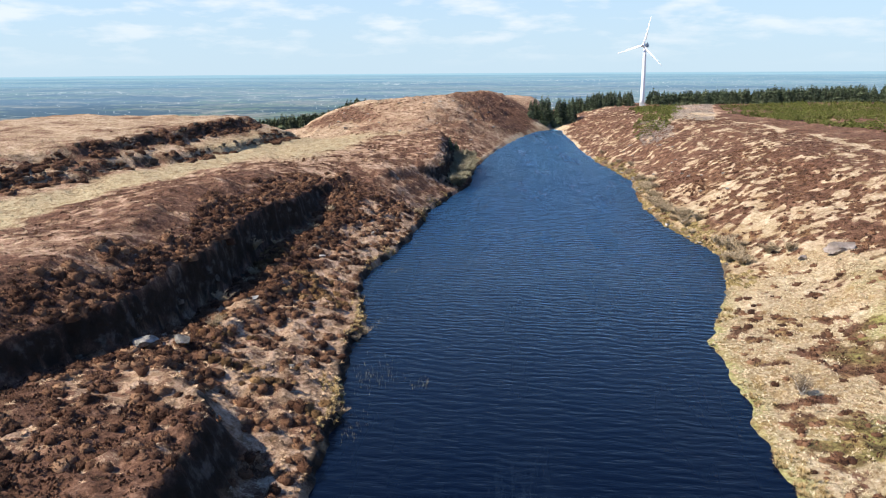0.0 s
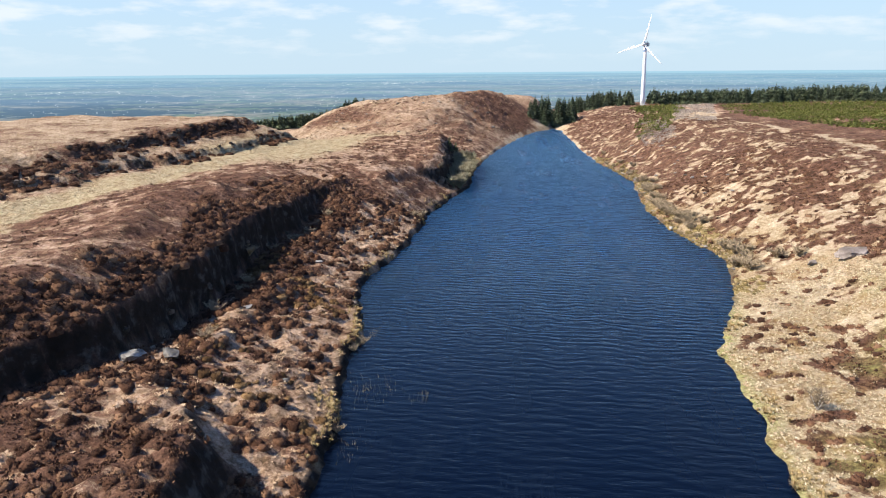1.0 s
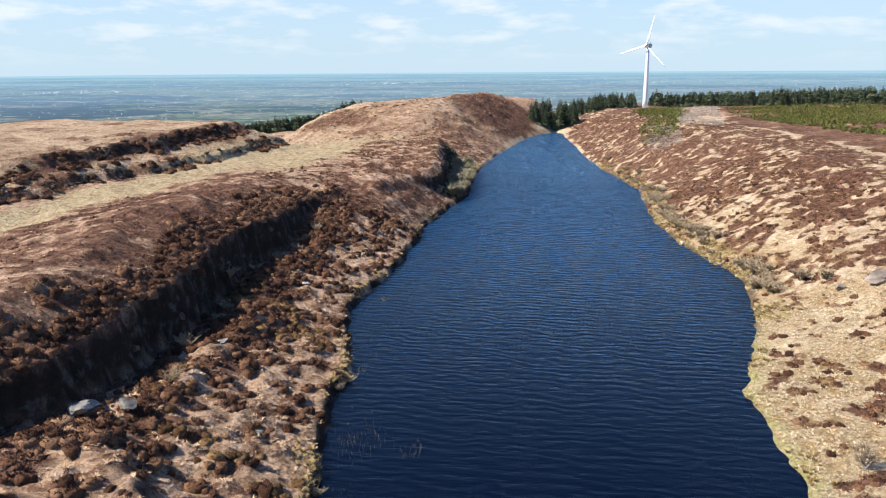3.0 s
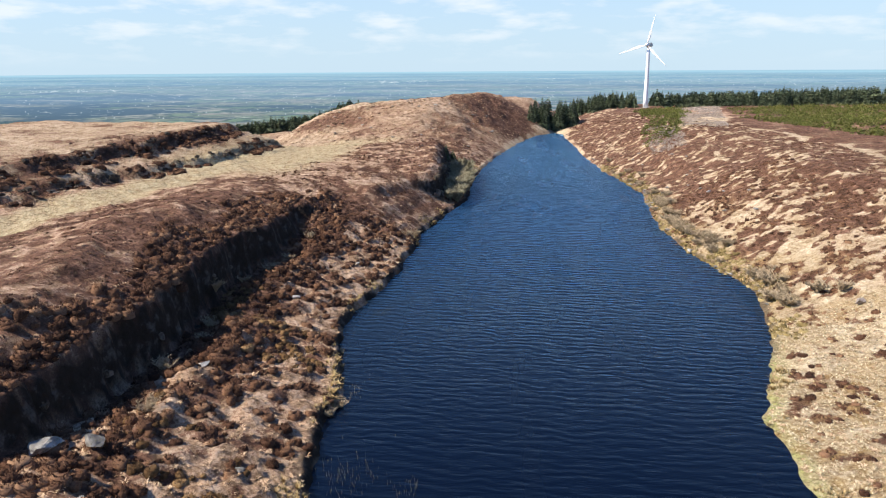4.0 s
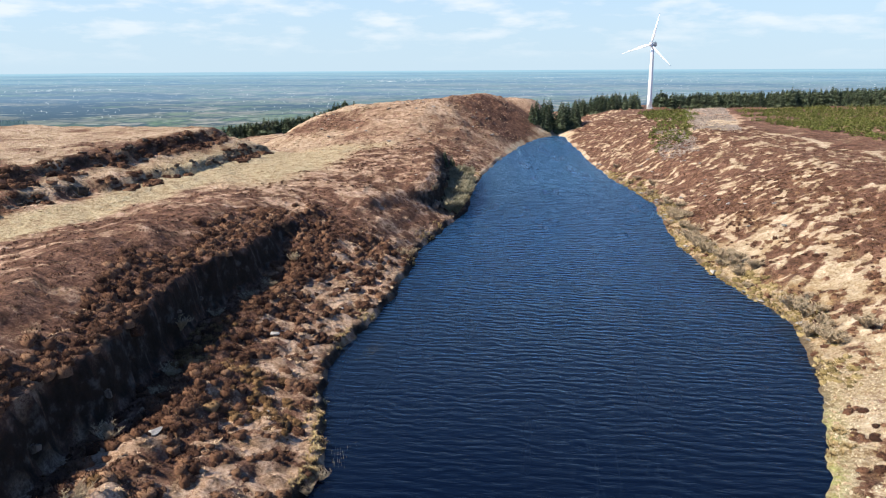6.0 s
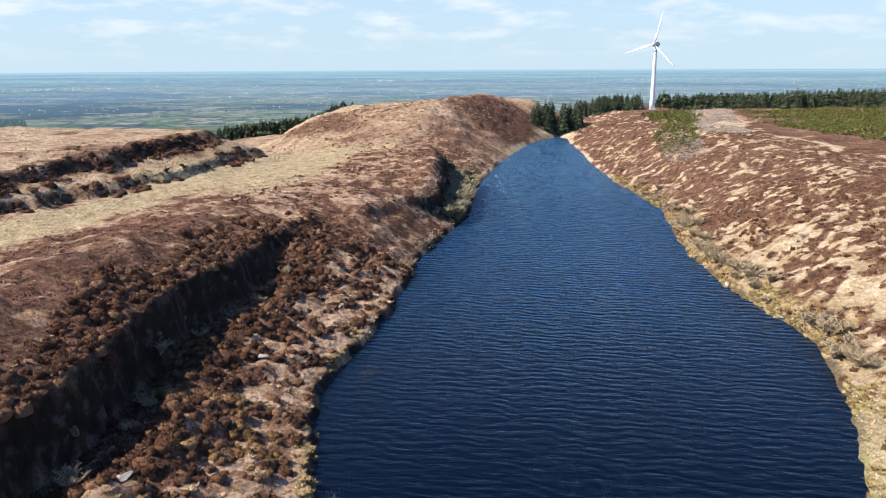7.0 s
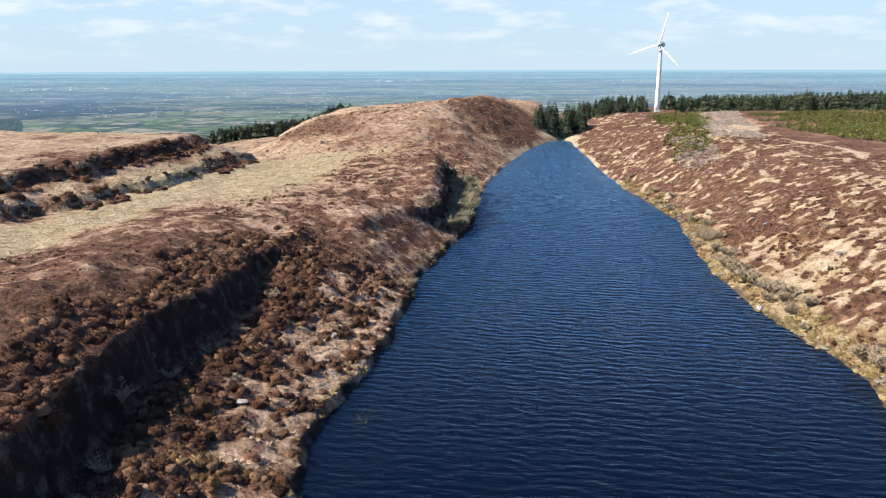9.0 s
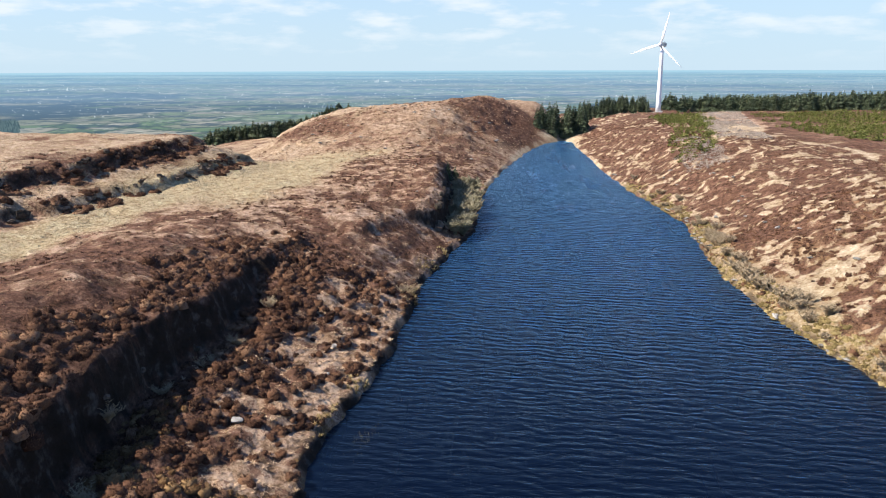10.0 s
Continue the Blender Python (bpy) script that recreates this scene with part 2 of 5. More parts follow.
# ---- what grows where: 0 to 1 ----
def cover_fields(x, y, d, u, v):
    left = u > v
    n1 = fbm(x / 9.0, y / 9.0, 61, 4)
    n2 = fbm(x / 2.6, y / 2.6, 67, 3)
    n3 = fbm(x / 34.0, y / 34.0, 71, 3)
    n4 = fbm(x / 1.3, y / 1.3, 63, 2)
    streak = fbm((x * 0.5 + y * 0.86) / 22.0, (x * 0.86 - y * 0.5) / 3.5, 73, 3)
    # heather share on the left bank, plateau, track, ledges and hill
    bank = smooth(26, 19, u) * smooth(185, 160, y)
    edge = 8 * (n1 - 0.5) + 3 * (n2 - 0.5)
    track = smooth(50 + edge, 54 + edge, u) * smooth(69 + edge, 64 + edge, u) * smooth(330, 290, y + edge)
    saddle = smooth(34 + edge, 42 + edge, u) * smooth(176, 200, y + edge) * smooth(330, 300, y + edge) * smooth(75, 66, u)
    track = np.maximum(track, saddle)
    beyond = smooth(66, 72, u)
    hl = 0.50 + 0.06 * smooth(165, 180, y) * smooth(34, 26, u) + 0.9 * (n4 - 0.5) + 0.5 * (n2 - 0.5) * smooth(160, 180, y) + 0.55 * (n1 - 0.5) + 0.6 * (streak - 0.5) + 0.4 * (n2 - 0.5) + 0.20 * smooth(0, -11, u - np.interp(y, (60, 115), (36, 47)) + 12 * (n1 - 0.5)) * smooth(170, 140, y)
    hl = hl * (1 - bank) + bank * (0.42 + 0.13 * smooth(5, 9, u) * smooth(74, 88, y) + 0.22 * smooth(54, 46, y) * smooth(6, 8, u) + 0.34 * smooth(11, 15, u) * smooth(80, 94, y) + 0.45 * (n1 - 0.5) + 0.7 * (n2 - 0.5) + 0.8 * (n4 - 0.5))
    hl = hl * (1 - beyond) + beyond * (0.39 + 0.7 * (n1 - 0.5) + 0.5 * (n2 - 0.5))
    scarp = (np.exp(-(((u - np.interp(y, (125, 155, 180, 230), (75, 70, 65, 67))) / 3.0) ** 2)) + np.exp(-(((u - 79.5) / 3.0) ** 2)) * smooth(142, 155, y) + smooth(200, 212, y) * smooth(64, 68, u) * smooth(82, 78, u)) * smooth(110, 135, y) * smooth(268, 255, y)
    hl = hl + 0.22 * scarp * (0.4 + 1.2 * (n1 - 0.2))
    hill = smooth(300, 345, y)
    hl = hl * (1 - hill) + hill * (0.405 + 0.3 * (n4 - 0.5) + 0.5 * (n3 - 0.5) + 0.35 * (n1 - 0.5) + 0.35 * (n2 - 0.5) + 0.15 * smooth(46, 16, u) * smooth(500, 440, y) + 0.45 * np.exp(-((x + 92) / 14) ** 2 - ((y - 364) / 16) ** 2) + 0.45 * np.exp(-((x + 18) / 15) ** 2 - ((y - 420) / 34) ** 2))
    hl = hl + 0.4 * smooth(72, 56, y) * smooth(50, 44, u) * smooth(27, 31, u)
    hl = hl * (1 - 0.62 * track)
    # the right: pale flat below, heather with straw patches above
    flat = smooth(118, 98, y) * smooth(30, 20, v)
    low = smooth(24, 12, v) * smooth(210, 165, y)
    cross = fbm((x * 0.8 + y * 0.6) / 16.0, (x * 0.6 - y * 0.8) / 3.2, 79, 3)
    hr = 0.76 + 1.2 * (n1 - 0.5) + 0.2 * (cross - 0.5) + 0.8 * (n2 - 0.5) + 1.7 * (n4 - 0.5)
    hr = hr - 0.33 * low - 0.16 * smooth(150, 120, y)
    hr = hr * (1 - flat) + flat * (0.47 + 1.2 * (n1 - 0.5) + 1.6 * (n2 - 0.5) + 1.3 * (n4 - 0.5))
    top = smooth(44, 60, v)
    hr = hr * (1 - top) + top * (0.70 + 0.8 * (n1 - 0.5) + 0.5 * (n2 - 0.5))
    brow = np.exp(-(((v - 54 + 6 * (n1 - 0.5)) / 1.2) ** 2)) * smooth(130, 150, y) * smooth(310, 280, y)
    hr = hr - 1.3 * brow
    glade = smooth(14, 8, np.abs(x - 70 - 0.19 * (y - 309)) + 8 * (n1 - 0.5)) * smooth(298, 312, y) * smooth(560, 500, y)
    hr = hr - 0.55 * glade
    hl = hl - 0.1 * scarp * (n3 - 0.3)
    heath = np.where(left, hl, hr)
    fringe = smooth(3.5, 0.8, d) * np.where(left, 0.15, 0.9 - 0.6 * smooth(105, 125, y))
    green = np.where(left, 0, 0.9) * smooth(3.0, 0.4, d + 2 * (n1 - 0.5)) * smooth(125, 100, y)
    green = np.maximum(green, np.where(left, 0, 0.75) * flat * smooth(0.40, 0.58, n3 + 0.6 * (n1 - 0.5)))
    green = np.maximum(green, np.where(left, 0.30, 0) * track)
    heath = heath * (1 - 0.75 * fringe)
    amber = np.where(left, 0.55 * smooth(2.5, 0.6, d + 3 * (n1 - 0.5)) * smooth(0.48, 0.58, n3 + 0.5 * (n2 - 0.5)), smooth(7.5, 3.0, d + 5 * (n1 - 0.5)) * smooth(108, 122, y) * smooth(235, 205, y))
    amber = np.maximum(amber, np.where(left, 0, 0.95) * np.maximum(flat, 0.8 * low) * smooth(0.50, 0.60, fbm(x / 7.0, y / 7.0, 99, 3)))
    heath = heath * (1 - 0.35 * amber)
    straw = np.where(left, np.maximum(np.maximum(0.7 * track, 0.12 * bank), np.maximum(0.48 * beyond, 0.2 * hill)), np.maximum(np.maximum(flat, low), 0.75 * smooth(72, 60, v)))
    head = smooth(430, 440, y) * smooth(500, 470, y) * smooth(9, 4, d)
    straw = np.maximum(straw, head)
    strand = smooth(1.9, 0.8, d) * smooth(270, 300, y) * smooth(0.42, 0.52, fbm(y / 9.0, x / 9.0, 23, 2))
    straw = np.maximum(straw, strand)
    heath = heath * (1 - strand)
    heath = heath * (1 - head)
    return np.clip(heath, 0, 1), np.clip(straw, 0, 1), np.clip(green, 0, 1), np.clip(amber, 0, 1)


# ---- materials ----
def material(name):
    m = bpy.data.materials.new(name)
    m.use_nodes = True
    nt = m.node_tree
    return m, nt.nodes, nt.links, nt.nodes["Principled BSDF"]


def n_noise(N, L, scale, detail=4, rough=0.6, vec=None):
    n = N.new("ShaderNodeTexNoise")
    n.inputs["Scale"].default_value, n.inputs["Detail"].default_value, n.inputs["Roughness"].default_value = scale, detail, rough
    if vec is not None:
        L.new(vec, n.inputs["Vector"])
    return n.outputs["Fac"]


def n_ramp(N, L, fac, stops):
    r = N.new("ShaderNodeValToRGB")
    e = r.color_ramp.elements
    while len(e) < len(stops):
        e.new(0.5)
    for k, (p, c) in enumerate(stops):
        e[k].position = p
        e[k].color = (*c, 1) if len(c) == 3 else c
    L.new(fac, r.inputs[0])
    return r.outputs[0]


def n_mix(N, L, fac, a, b, mode="MIX"):
    m = N.new("ShaderNodeMix")
    m.data_type, m.blend_type = "RGBA", mode
    for sock, v in ((m.inputs["Factor"], fac), (m.inputs[6], a), (m.inputs[7], b)):
        if isinstance(v, (int, float)):
            sock.default_value = v
        elif isinstance(v, tuple):
            sock.default_value = (*v, 1)
        else:
            L.new(v, sock)
    return m.outputs[2]


def n_math(N, L, op, a, b=0.0):
    m = N.new("ShaderNodeMath")
    m.operation = op
    for k, v in enumerate((a, b)):
        if isinstance(v, (int, float)):
            m.inputs[k].default_value = v
        else:
            L.new(v, m.inputs[k])
    return m.outputs[0]


def n_bump(N, L, height, bsdf, strength=0.5, distance=0.1):
    b = N.new("ShaderNodeBump")
    b.inputs["Strength"].default_value, b.inputs["Distance"].default_value = strength, distance
    L.new(height, b.inputs["Height"])
    L.new(b.outputs[0], bsdf.inputs["Normal"])


def n_attr(N, name):
    a = N.new("ShaderNodeAttribute")
    a.attribute_name = name
    return a


def n_obj(N):
    return N.new("ShaderNodeTexCoord").outputs["Object"]


def matte(bsdf, rough=0.9, spec=0.2):
    bsdf.inputs["Roughness"].default_value = rough
    bsdf.inputs["Specular IOR Level"].default_value = spec


def mat_moor():
    m, N, L, B = material("moor_ground")
    P = n_obj(N)
    heath, straw, green, amber, rock = (n_attr(N, k).outputs["Fac"] for k in ("heath", "straw", "green", "amber", "rock"))
    fine, mid, wide = n_noise(N, L, 2.4, 6, 0.75, P), n_noise(N, L, 0.5, 6, 0.65, P), n_noise(N, L, 0.05, 3, 0.5, P)
    blade = n_noise(N, L, 11.0, 3, 0.7, P)
    cell = N.new("ShaderNodeTexVoronoi")
    cell.feature = "SMOOTH_F1"
    cell.inputs["Scale"].default_value = 1.5
    cell.inputs["Randomness"].default_value = 1.0
    L.new(P, cell.inputs["Vector"])
    gap = n_ramp(N, L, cell.outputs["Distance"], [(0.30, (0, 0, 0)), (0.62, (1, 1, 1))])
    grain = n_math(N, L, "ADD", n_math(N, L, "MULTIPLY", fine, 0.75), n_math(N, L, "MULTIPLY", blade, 0.25))
    far_grain = n_math(N, L, "ADD", n_math(N, L, "MULTIPLY", grain, 0.55), n_math(N, L, "MULTIPLY", mid, 0.45))
    heather_c = n_ramp(N, L, far_grain, [(0.41, (0.026, 0.014, 0.009)), (0.47, (0.086, 0.042, 0.027)), (0.53, (0.145, 0.074, 0.048)), (0.60, (0.28, 0.165, 0.11))])
    tan_c = n_ramp(N, L, far_grain, [(0.41, (0.09, 0.050, 0.030)), (0.47, (0.275, 0.168, 0.108)), (0.52, (0.47, 0.322, 0.225)), (0.585, (0.66, 0.49, 0.36))])
    straw_c = n_ramp(N, L, n_math(N, L, "ADD", n_math(N, L, "MULTIPLY", mid, 0.4), n_math(N, L, "MULTIPLY", grain, 0.6)), [(0.40, (0.18, 0.115, 0.058)), (0.455, (0.37, 0.285, 0.175)), (0.515, (0.51, 0.415, 0.28)), (0.58, (0.68, 0.595, 0.45))])
    grass = n_mix(N, L, straw, tan_c, straw_c)
    grass = n_mix(N, L, n_math(N, L, "MULTIPLY", gap, 0.32), grass, (0.17, 0.115, 0.06))
    th = n_math(N, L, "ADD", heath, n_math(N, L, "MULTIPLY", n_math(N, L, "SUBTRACT", fine, 0.5), 1.5))
    th = n_math(N, L, "ADD", th, n_math(N, L, "MULTIPLY", n_math(N, L, "SUBTRACT", mid, 0.5), 1.05))
    mask = n_ramp(N, L, th, [(0.465, (0, 0, 0)), (0.535, (1, 1, 1))])
    col = n_mix(N, L, mask, grass, heather_c)
    greens = n_ramp(N, L, fine, [(0.40, (0.11, 0.12, 0.025)), (0.6, (0.35, 0.36, 0.11))])
    gm = n_math(N, L, "MULTIPLY", green, n_ramp(N, L, mid, [(0.35, (0.2, 0.2, 0.2)), (0.6, (1, 1, 1))]))
    col = n_mix(N, L, gm, col, greens)
    ambers = n_ramp(N, L, grain, [(0.40, (0.11, 0.058, 0.02)), (0.5, (0.26, 0.17, 0.07)), (0.60, (0.38, 0.285, 0.14))])
    am = n_math(N, L, "MULTIPLY", amber, n_ramp(N, L, mid, [(0.44, (0.0, 0.0, 0.0)), (0.56, (0.9, 0.9, 0.9))]))
    col = n_mix(N, L, am, col, ambers)
    # stone tone taken near black: the quarry face's shade is painted in
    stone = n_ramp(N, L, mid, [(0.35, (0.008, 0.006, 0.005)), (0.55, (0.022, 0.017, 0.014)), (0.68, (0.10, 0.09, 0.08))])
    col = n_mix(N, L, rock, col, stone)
    col = n_mix(N, L, n_math(N, L, "MULTIPLY", wide, 0.2), col, (0.14, 0.095, 0.06))
    L.new(col, B.inputs["Base Color"])
    matte(B, 0.95, 0.1)
    n_bump(N, L, n_math(N, L, "SUBTRACT", n_math(N, L, "ADD", fine, n_math(N, L, "MULTIPLY", blade, 0.3)), n_math(N, L, "MULTIPLY", gap, 0.45)), B, 1.0, 0.32)
    return m


def mat_water():
    m, N, L, B = material("lake_water")
    P = n_obj(N)
    mp4 = N.new("ShaderNodeMapping")
    mp4.inputs["Rotation"].default_value = (0, 0, radians(-24))
    mp4.inputs["Scale"].default_value = (0.30, 0.035, 1)
    L.new(P, mp4.inputs["Vector"])
    lines = n_noise(N, L, 1.0, 5, 0.6, mp4.outputs[0])
    ridge = n_math(N, L, "ABSOLUTE", n_math(N, L, "SUBTRACT", lines, 0.5))
    foam = n_ramp(N, L, ridge, [(0.0, (1, 1, 1)), (0.022, (0, 0, 0))])
    where = n_ramp(N, L, n_noise(N, L, 0.03, 3, 0.5, P), [(0.48, (0, 0, 0)), (0.62, (1, 1, 1))])
    foam = n_math(N, L, "MULTIPLY", foam, where)
    L.new(n_mix(N, L, n_math(N, L, "MULTIPLY", foam, 0.055), (0.0006, 0.0022, 0.0085), (0.05, 0.085, 0.12)), B.inputs["Base Color"])
    B.inputs["IOR"].default_value = 1.33
    B.inputs["Sheen Weight"].default_value = 0.95
    B.inputs["Sheen Roughness"].default_value = 0.24
    B.inputs["Sheen Tint"].default_value = (0.27, 0.65, 1.0, 1)
    B.inputs["Specular IOR Level"].default_value = 0.22
    mp = N.new("ShaderNodeMapping")
    mp.inputs["Rotation"].default_value = (0, 0, radians(-9))
    mp.inputs["Scale"].default_value = (0.32, 1.0, 1)
    L.new(P, mp.inputs["Vector"])
    waves = n_noise(N, L, 1.0, 4, 0.55, mp.outputs[0])
    mp5 = N.new("ShaderNodeMapping")
    mp5.inputs["Rotation"].default_value = (0, 0, radians(4))
    L.new(P, mp5.inputs["Vector"])
    swell = N.new("ShaderNodeTexWave")
    swell.bands_direction = "Y"
    for k, w in (("Scale", 0.19), ("Distortion", 9.0), ("Detail", 2.0), ("Detail Scale", 0.85), ("Detail Roughness", 0.6)):
        swell.inputs[k].default_value = w
    L.new(mp5.outputs[0], swell.inputs["Vector"])
    mp2 = N.new("ShaderNodeMapping")
    mp2.inputs["Rotation"].default_value = (0, 0, radians(14))
    mp2.inputs["Scale"].default_value = (0.6, 1.9, 1)
    L.new(P, mp2.inputs["Vector"])
    ripples = n_noise(N, L, 1.0, 3, 0.6, mp2.outputs[0])
    mp3 = N.new("ShaderNodeMapping")
    mp3.inputs["Rotation"].default_value = (0, 0, radians(12))
    mp3.inputs["Scale"].default_value = (0.10, 0.018, 1)
    L.new(P, mp3.inputs["Vector"])
    gusts = n_noise(N, L, 1.0, 4, 0.6, mp3.outputs[0])
    rough = n_ramp(N, L, gusts, [(0.4, (0.17, 0.17, 0.17)), (0.62, (0.30, 0.30, 0.30))])
    L.new(rough, B.inputs["Roughness"])
    crest = n_math(N, L, "SUBTRACT", 1.0, n_math(N, L, "ABSOLUTE", n_math(N, L, "MULTIPLY", n_math(N, L, "SUBTRACT", waves, 0.5), 4.0)))
    crest = n_math(N, L, "ADD", n_math(N, L, "MULTIPLY", crest, 0.12), n_math(N, L, "MULTIPLY", swell.outputs["Fac"], 0.22))
    high = n_math(N, L, "ADD", n_math(N, L, "ADD", waves, crest), n_math(N, L, "MULTIPLY", ripples, 0.26))
    place = N.new("ShaderNodeSeparateXYZ")
    L.new(P, place.inputs[0])
    # open water takes more wind than the sheltered end
    wind = n_ramp(N, L, n_math(N, L, "MULTIPLY", place.outputs["Y"], 1 / 300.0), [(0.26, (0.11, 0.11, 0.11)), (0.42, (0.22, 0.22, 0.22)), (0.62, (0.62, 0.62, 0.62)), (0.9, (1, 1, 1))])
    n_bump(N, L, n_math(N, L, "MULTIPLY", high, wind), B, 1.0, 0.85)
    return m


def mat_lowland():
    """The lowland far below from the hill: glowing fields with haze painted in."""
    m, N, L, B = material("lowland_haze_glow")
    uv = N.new("ShaderNodeUVMap")
    uv.uv_map = "land"
    V = uv.outputs[0]

    def cells(scale, out="Color", feature="F1"):
        v = N.new("ShaderNodeTexVoronoi")
        v.feature = feature
        v.inputs["Scale"].default_value = scale
        L.new(V, v.inputs["Vector"])
        return v.outputs[out]

    def stretched(sx, sy):
        mp = N.new("ShaderNodeMapping")
        mp.inputs["Scale"].default_value = (sx, sy, 1)
        L.new(V, mp.inputs["Vector"])
        return mp.outputs[0]
    tone = N.new("ShaderNodeSeparateColor")
    L.new(cells(6.5), tone.inputs[0])
    field = n_ramp(N, L, tone.outputs[0], [(0.0, (0.08, 0.125, 0.065)), (0.3, (0.125, 0.185, 0.085)), (0.55, (0.17, 0.205, 0.125)), (0.75, (0.22, 0.21, 0.155)), (0.9, (0.33, 0.31, 0.25)), (1.0, (0.09, 0.105, 0.085))])
    hedge = n_ramp(N, L, cells(6.5, "Distance", "DISTANCE_TO_EDGE"), [(0.03, (1, 1, 1)), (0.11, (0, 0, 0))])
    gaps = n_ramp(N, L, n_noise(N, L, 30.0, 3, 0.6, V), [(0.40, (0.15, 0.15, 0.15)), (0.55, (1, 1, 1))])
    field = n_mix(N, L, n_math(N, L, "MULTIPLY", hedge, gaps), field, (0.035, 0.055, 0.035))
    bog = n_ramp(N, L, n_noise(N, L, 1.0, 5, 0.6, stretched(0.5, 0.9)), [(0.52, (0, 0, 0)), (0.60, (0.75, 0.75, 0.75))])
    field = n_mix(N, L, bog, field, (0.20, 0.175, 0.12))
    wood = n_ramp(N, L, n_noise(N, L, 1.0, 7, 0.66, stretched(0.55, 0.75)), [(0.52, (0, 0, 0)), (0.55, (1, 1, 1))])
    col = n_mix(N, L, wood, field, (0.018, 0.040, 0.058))
    copse = n_ramp(N, L, n_noise(N, L, 5.0, 5, 0.7, V), [(0.56, (0, 0, 0)), (0.60, (0.85, 0.85, 0.85))])
    col = n_mix(N, L, copse, col, (0.020, 0.042, 0.056))
    pale = n_ramp(N, L, n_noise(N, L, 9.0, 4, 0.7, stretched(0.7, 1.0)), [(0.585, (0, 0, 0)), (0.65, (0.85, 0.85, 0.85))])
    col = n_mix(N, L, pale, col, (0.42, 0.42, 0.36))
    trees = n_ramp(N, L, n_noise(N, L, 16.0, 5, 0.75, V), [(0.50, (0, 0, 0)), (0.60, (0.75, 0.75, 0.75))])
    col = n_mix(N, L, trees, col, (0.022, 0.045, 0.055))
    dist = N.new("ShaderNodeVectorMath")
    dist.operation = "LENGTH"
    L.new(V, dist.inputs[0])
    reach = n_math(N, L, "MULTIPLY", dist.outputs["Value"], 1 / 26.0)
    # distance haze mixed into the field colours, thicker further out
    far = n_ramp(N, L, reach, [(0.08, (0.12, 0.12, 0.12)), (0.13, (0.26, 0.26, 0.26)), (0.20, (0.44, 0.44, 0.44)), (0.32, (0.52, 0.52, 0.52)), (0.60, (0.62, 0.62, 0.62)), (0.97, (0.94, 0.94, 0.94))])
    haze_tint = n_ramp(N, L, reach, [(0.08, (0.20, 0.29, 0.40)), (0.2, (0.25, 0.385, 0.55)), (0.45, (0.27, 0.455, 0.62)), (0.75, (0.28, 0.47, 0.60)), (1.0, (0.27, 0.42, 0.51))])
    col = n_mix(N, L, far, col, haze_tint)
    # drifting cloud shade, painted into the plain's colour
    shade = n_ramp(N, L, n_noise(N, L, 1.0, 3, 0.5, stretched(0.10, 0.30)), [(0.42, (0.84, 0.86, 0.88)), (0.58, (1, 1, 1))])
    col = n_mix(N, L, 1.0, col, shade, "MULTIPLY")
    # the plain emits this colour and takes no sunlight
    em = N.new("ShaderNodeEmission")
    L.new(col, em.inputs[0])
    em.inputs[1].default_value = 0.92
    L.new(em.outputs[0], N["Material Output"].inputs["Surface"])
    return m


MOOR, WATER, LOWLAND = mat_moor(), mat_water(), mat_lowland()


# ---- the large structure ----
def grid_mesh(name, xs, ys, z_of, mat, fields=None):
    X, Y = np.meshgrid(xs, ys)
    X, Y = X.ravel(), Y.ravel()
    Z = z_of(X, Y)
    nx, ny = len(xs), len(ys)
    i = (np.arange(ny - 1)[:, None] * nx + np.arange(nx - 1)[None, :]).ravel()
    quads = np.stack((i, i + 1, i + nx + 1, i + nx), 1)
    return mesh_from(name, np.stack((X, Y, Z), 1), quads, mat)


def mesh_from(name, verts, faces, mat, smooth_it=True):
    me = bpy.data.meshes.new(name)
    n, k = len(faces), faces.shape[1]
    me.vertices.add(len(verts))
    me.vertices.foreach_set("co", np.asarray(verts, np.float32).ravel())
    me.loops.add(n * k)
    me.loops.foreach_set("vertex_index", faces.astype(np.int32).ravel())
    me.polygons.add(n)
    me.polygons.foreach_set("loop_start", np.arange(0, n * k, k, dtype=np.int32))
    me.polygons.foreach_set("use_smooth", np.full(n, smooth_it))
    me.update(calc_edges=True)
    if mat:
        me.materials.append(mat)
    return me


def set_field(me, name, values):
    a = me.attributes.new(name, "FLOAT", "POINT")
    a.data.foreach_set("value", np.asarray(values, np.float32))


def graded(*spans):
    """Coordinates with a spacing of their own for each span: (from, to, spacing)."""
    return np.unique(np.concatenate([np.arange(a, b, s) for a, b, s in spans] + [[spans[-1][1]]]))


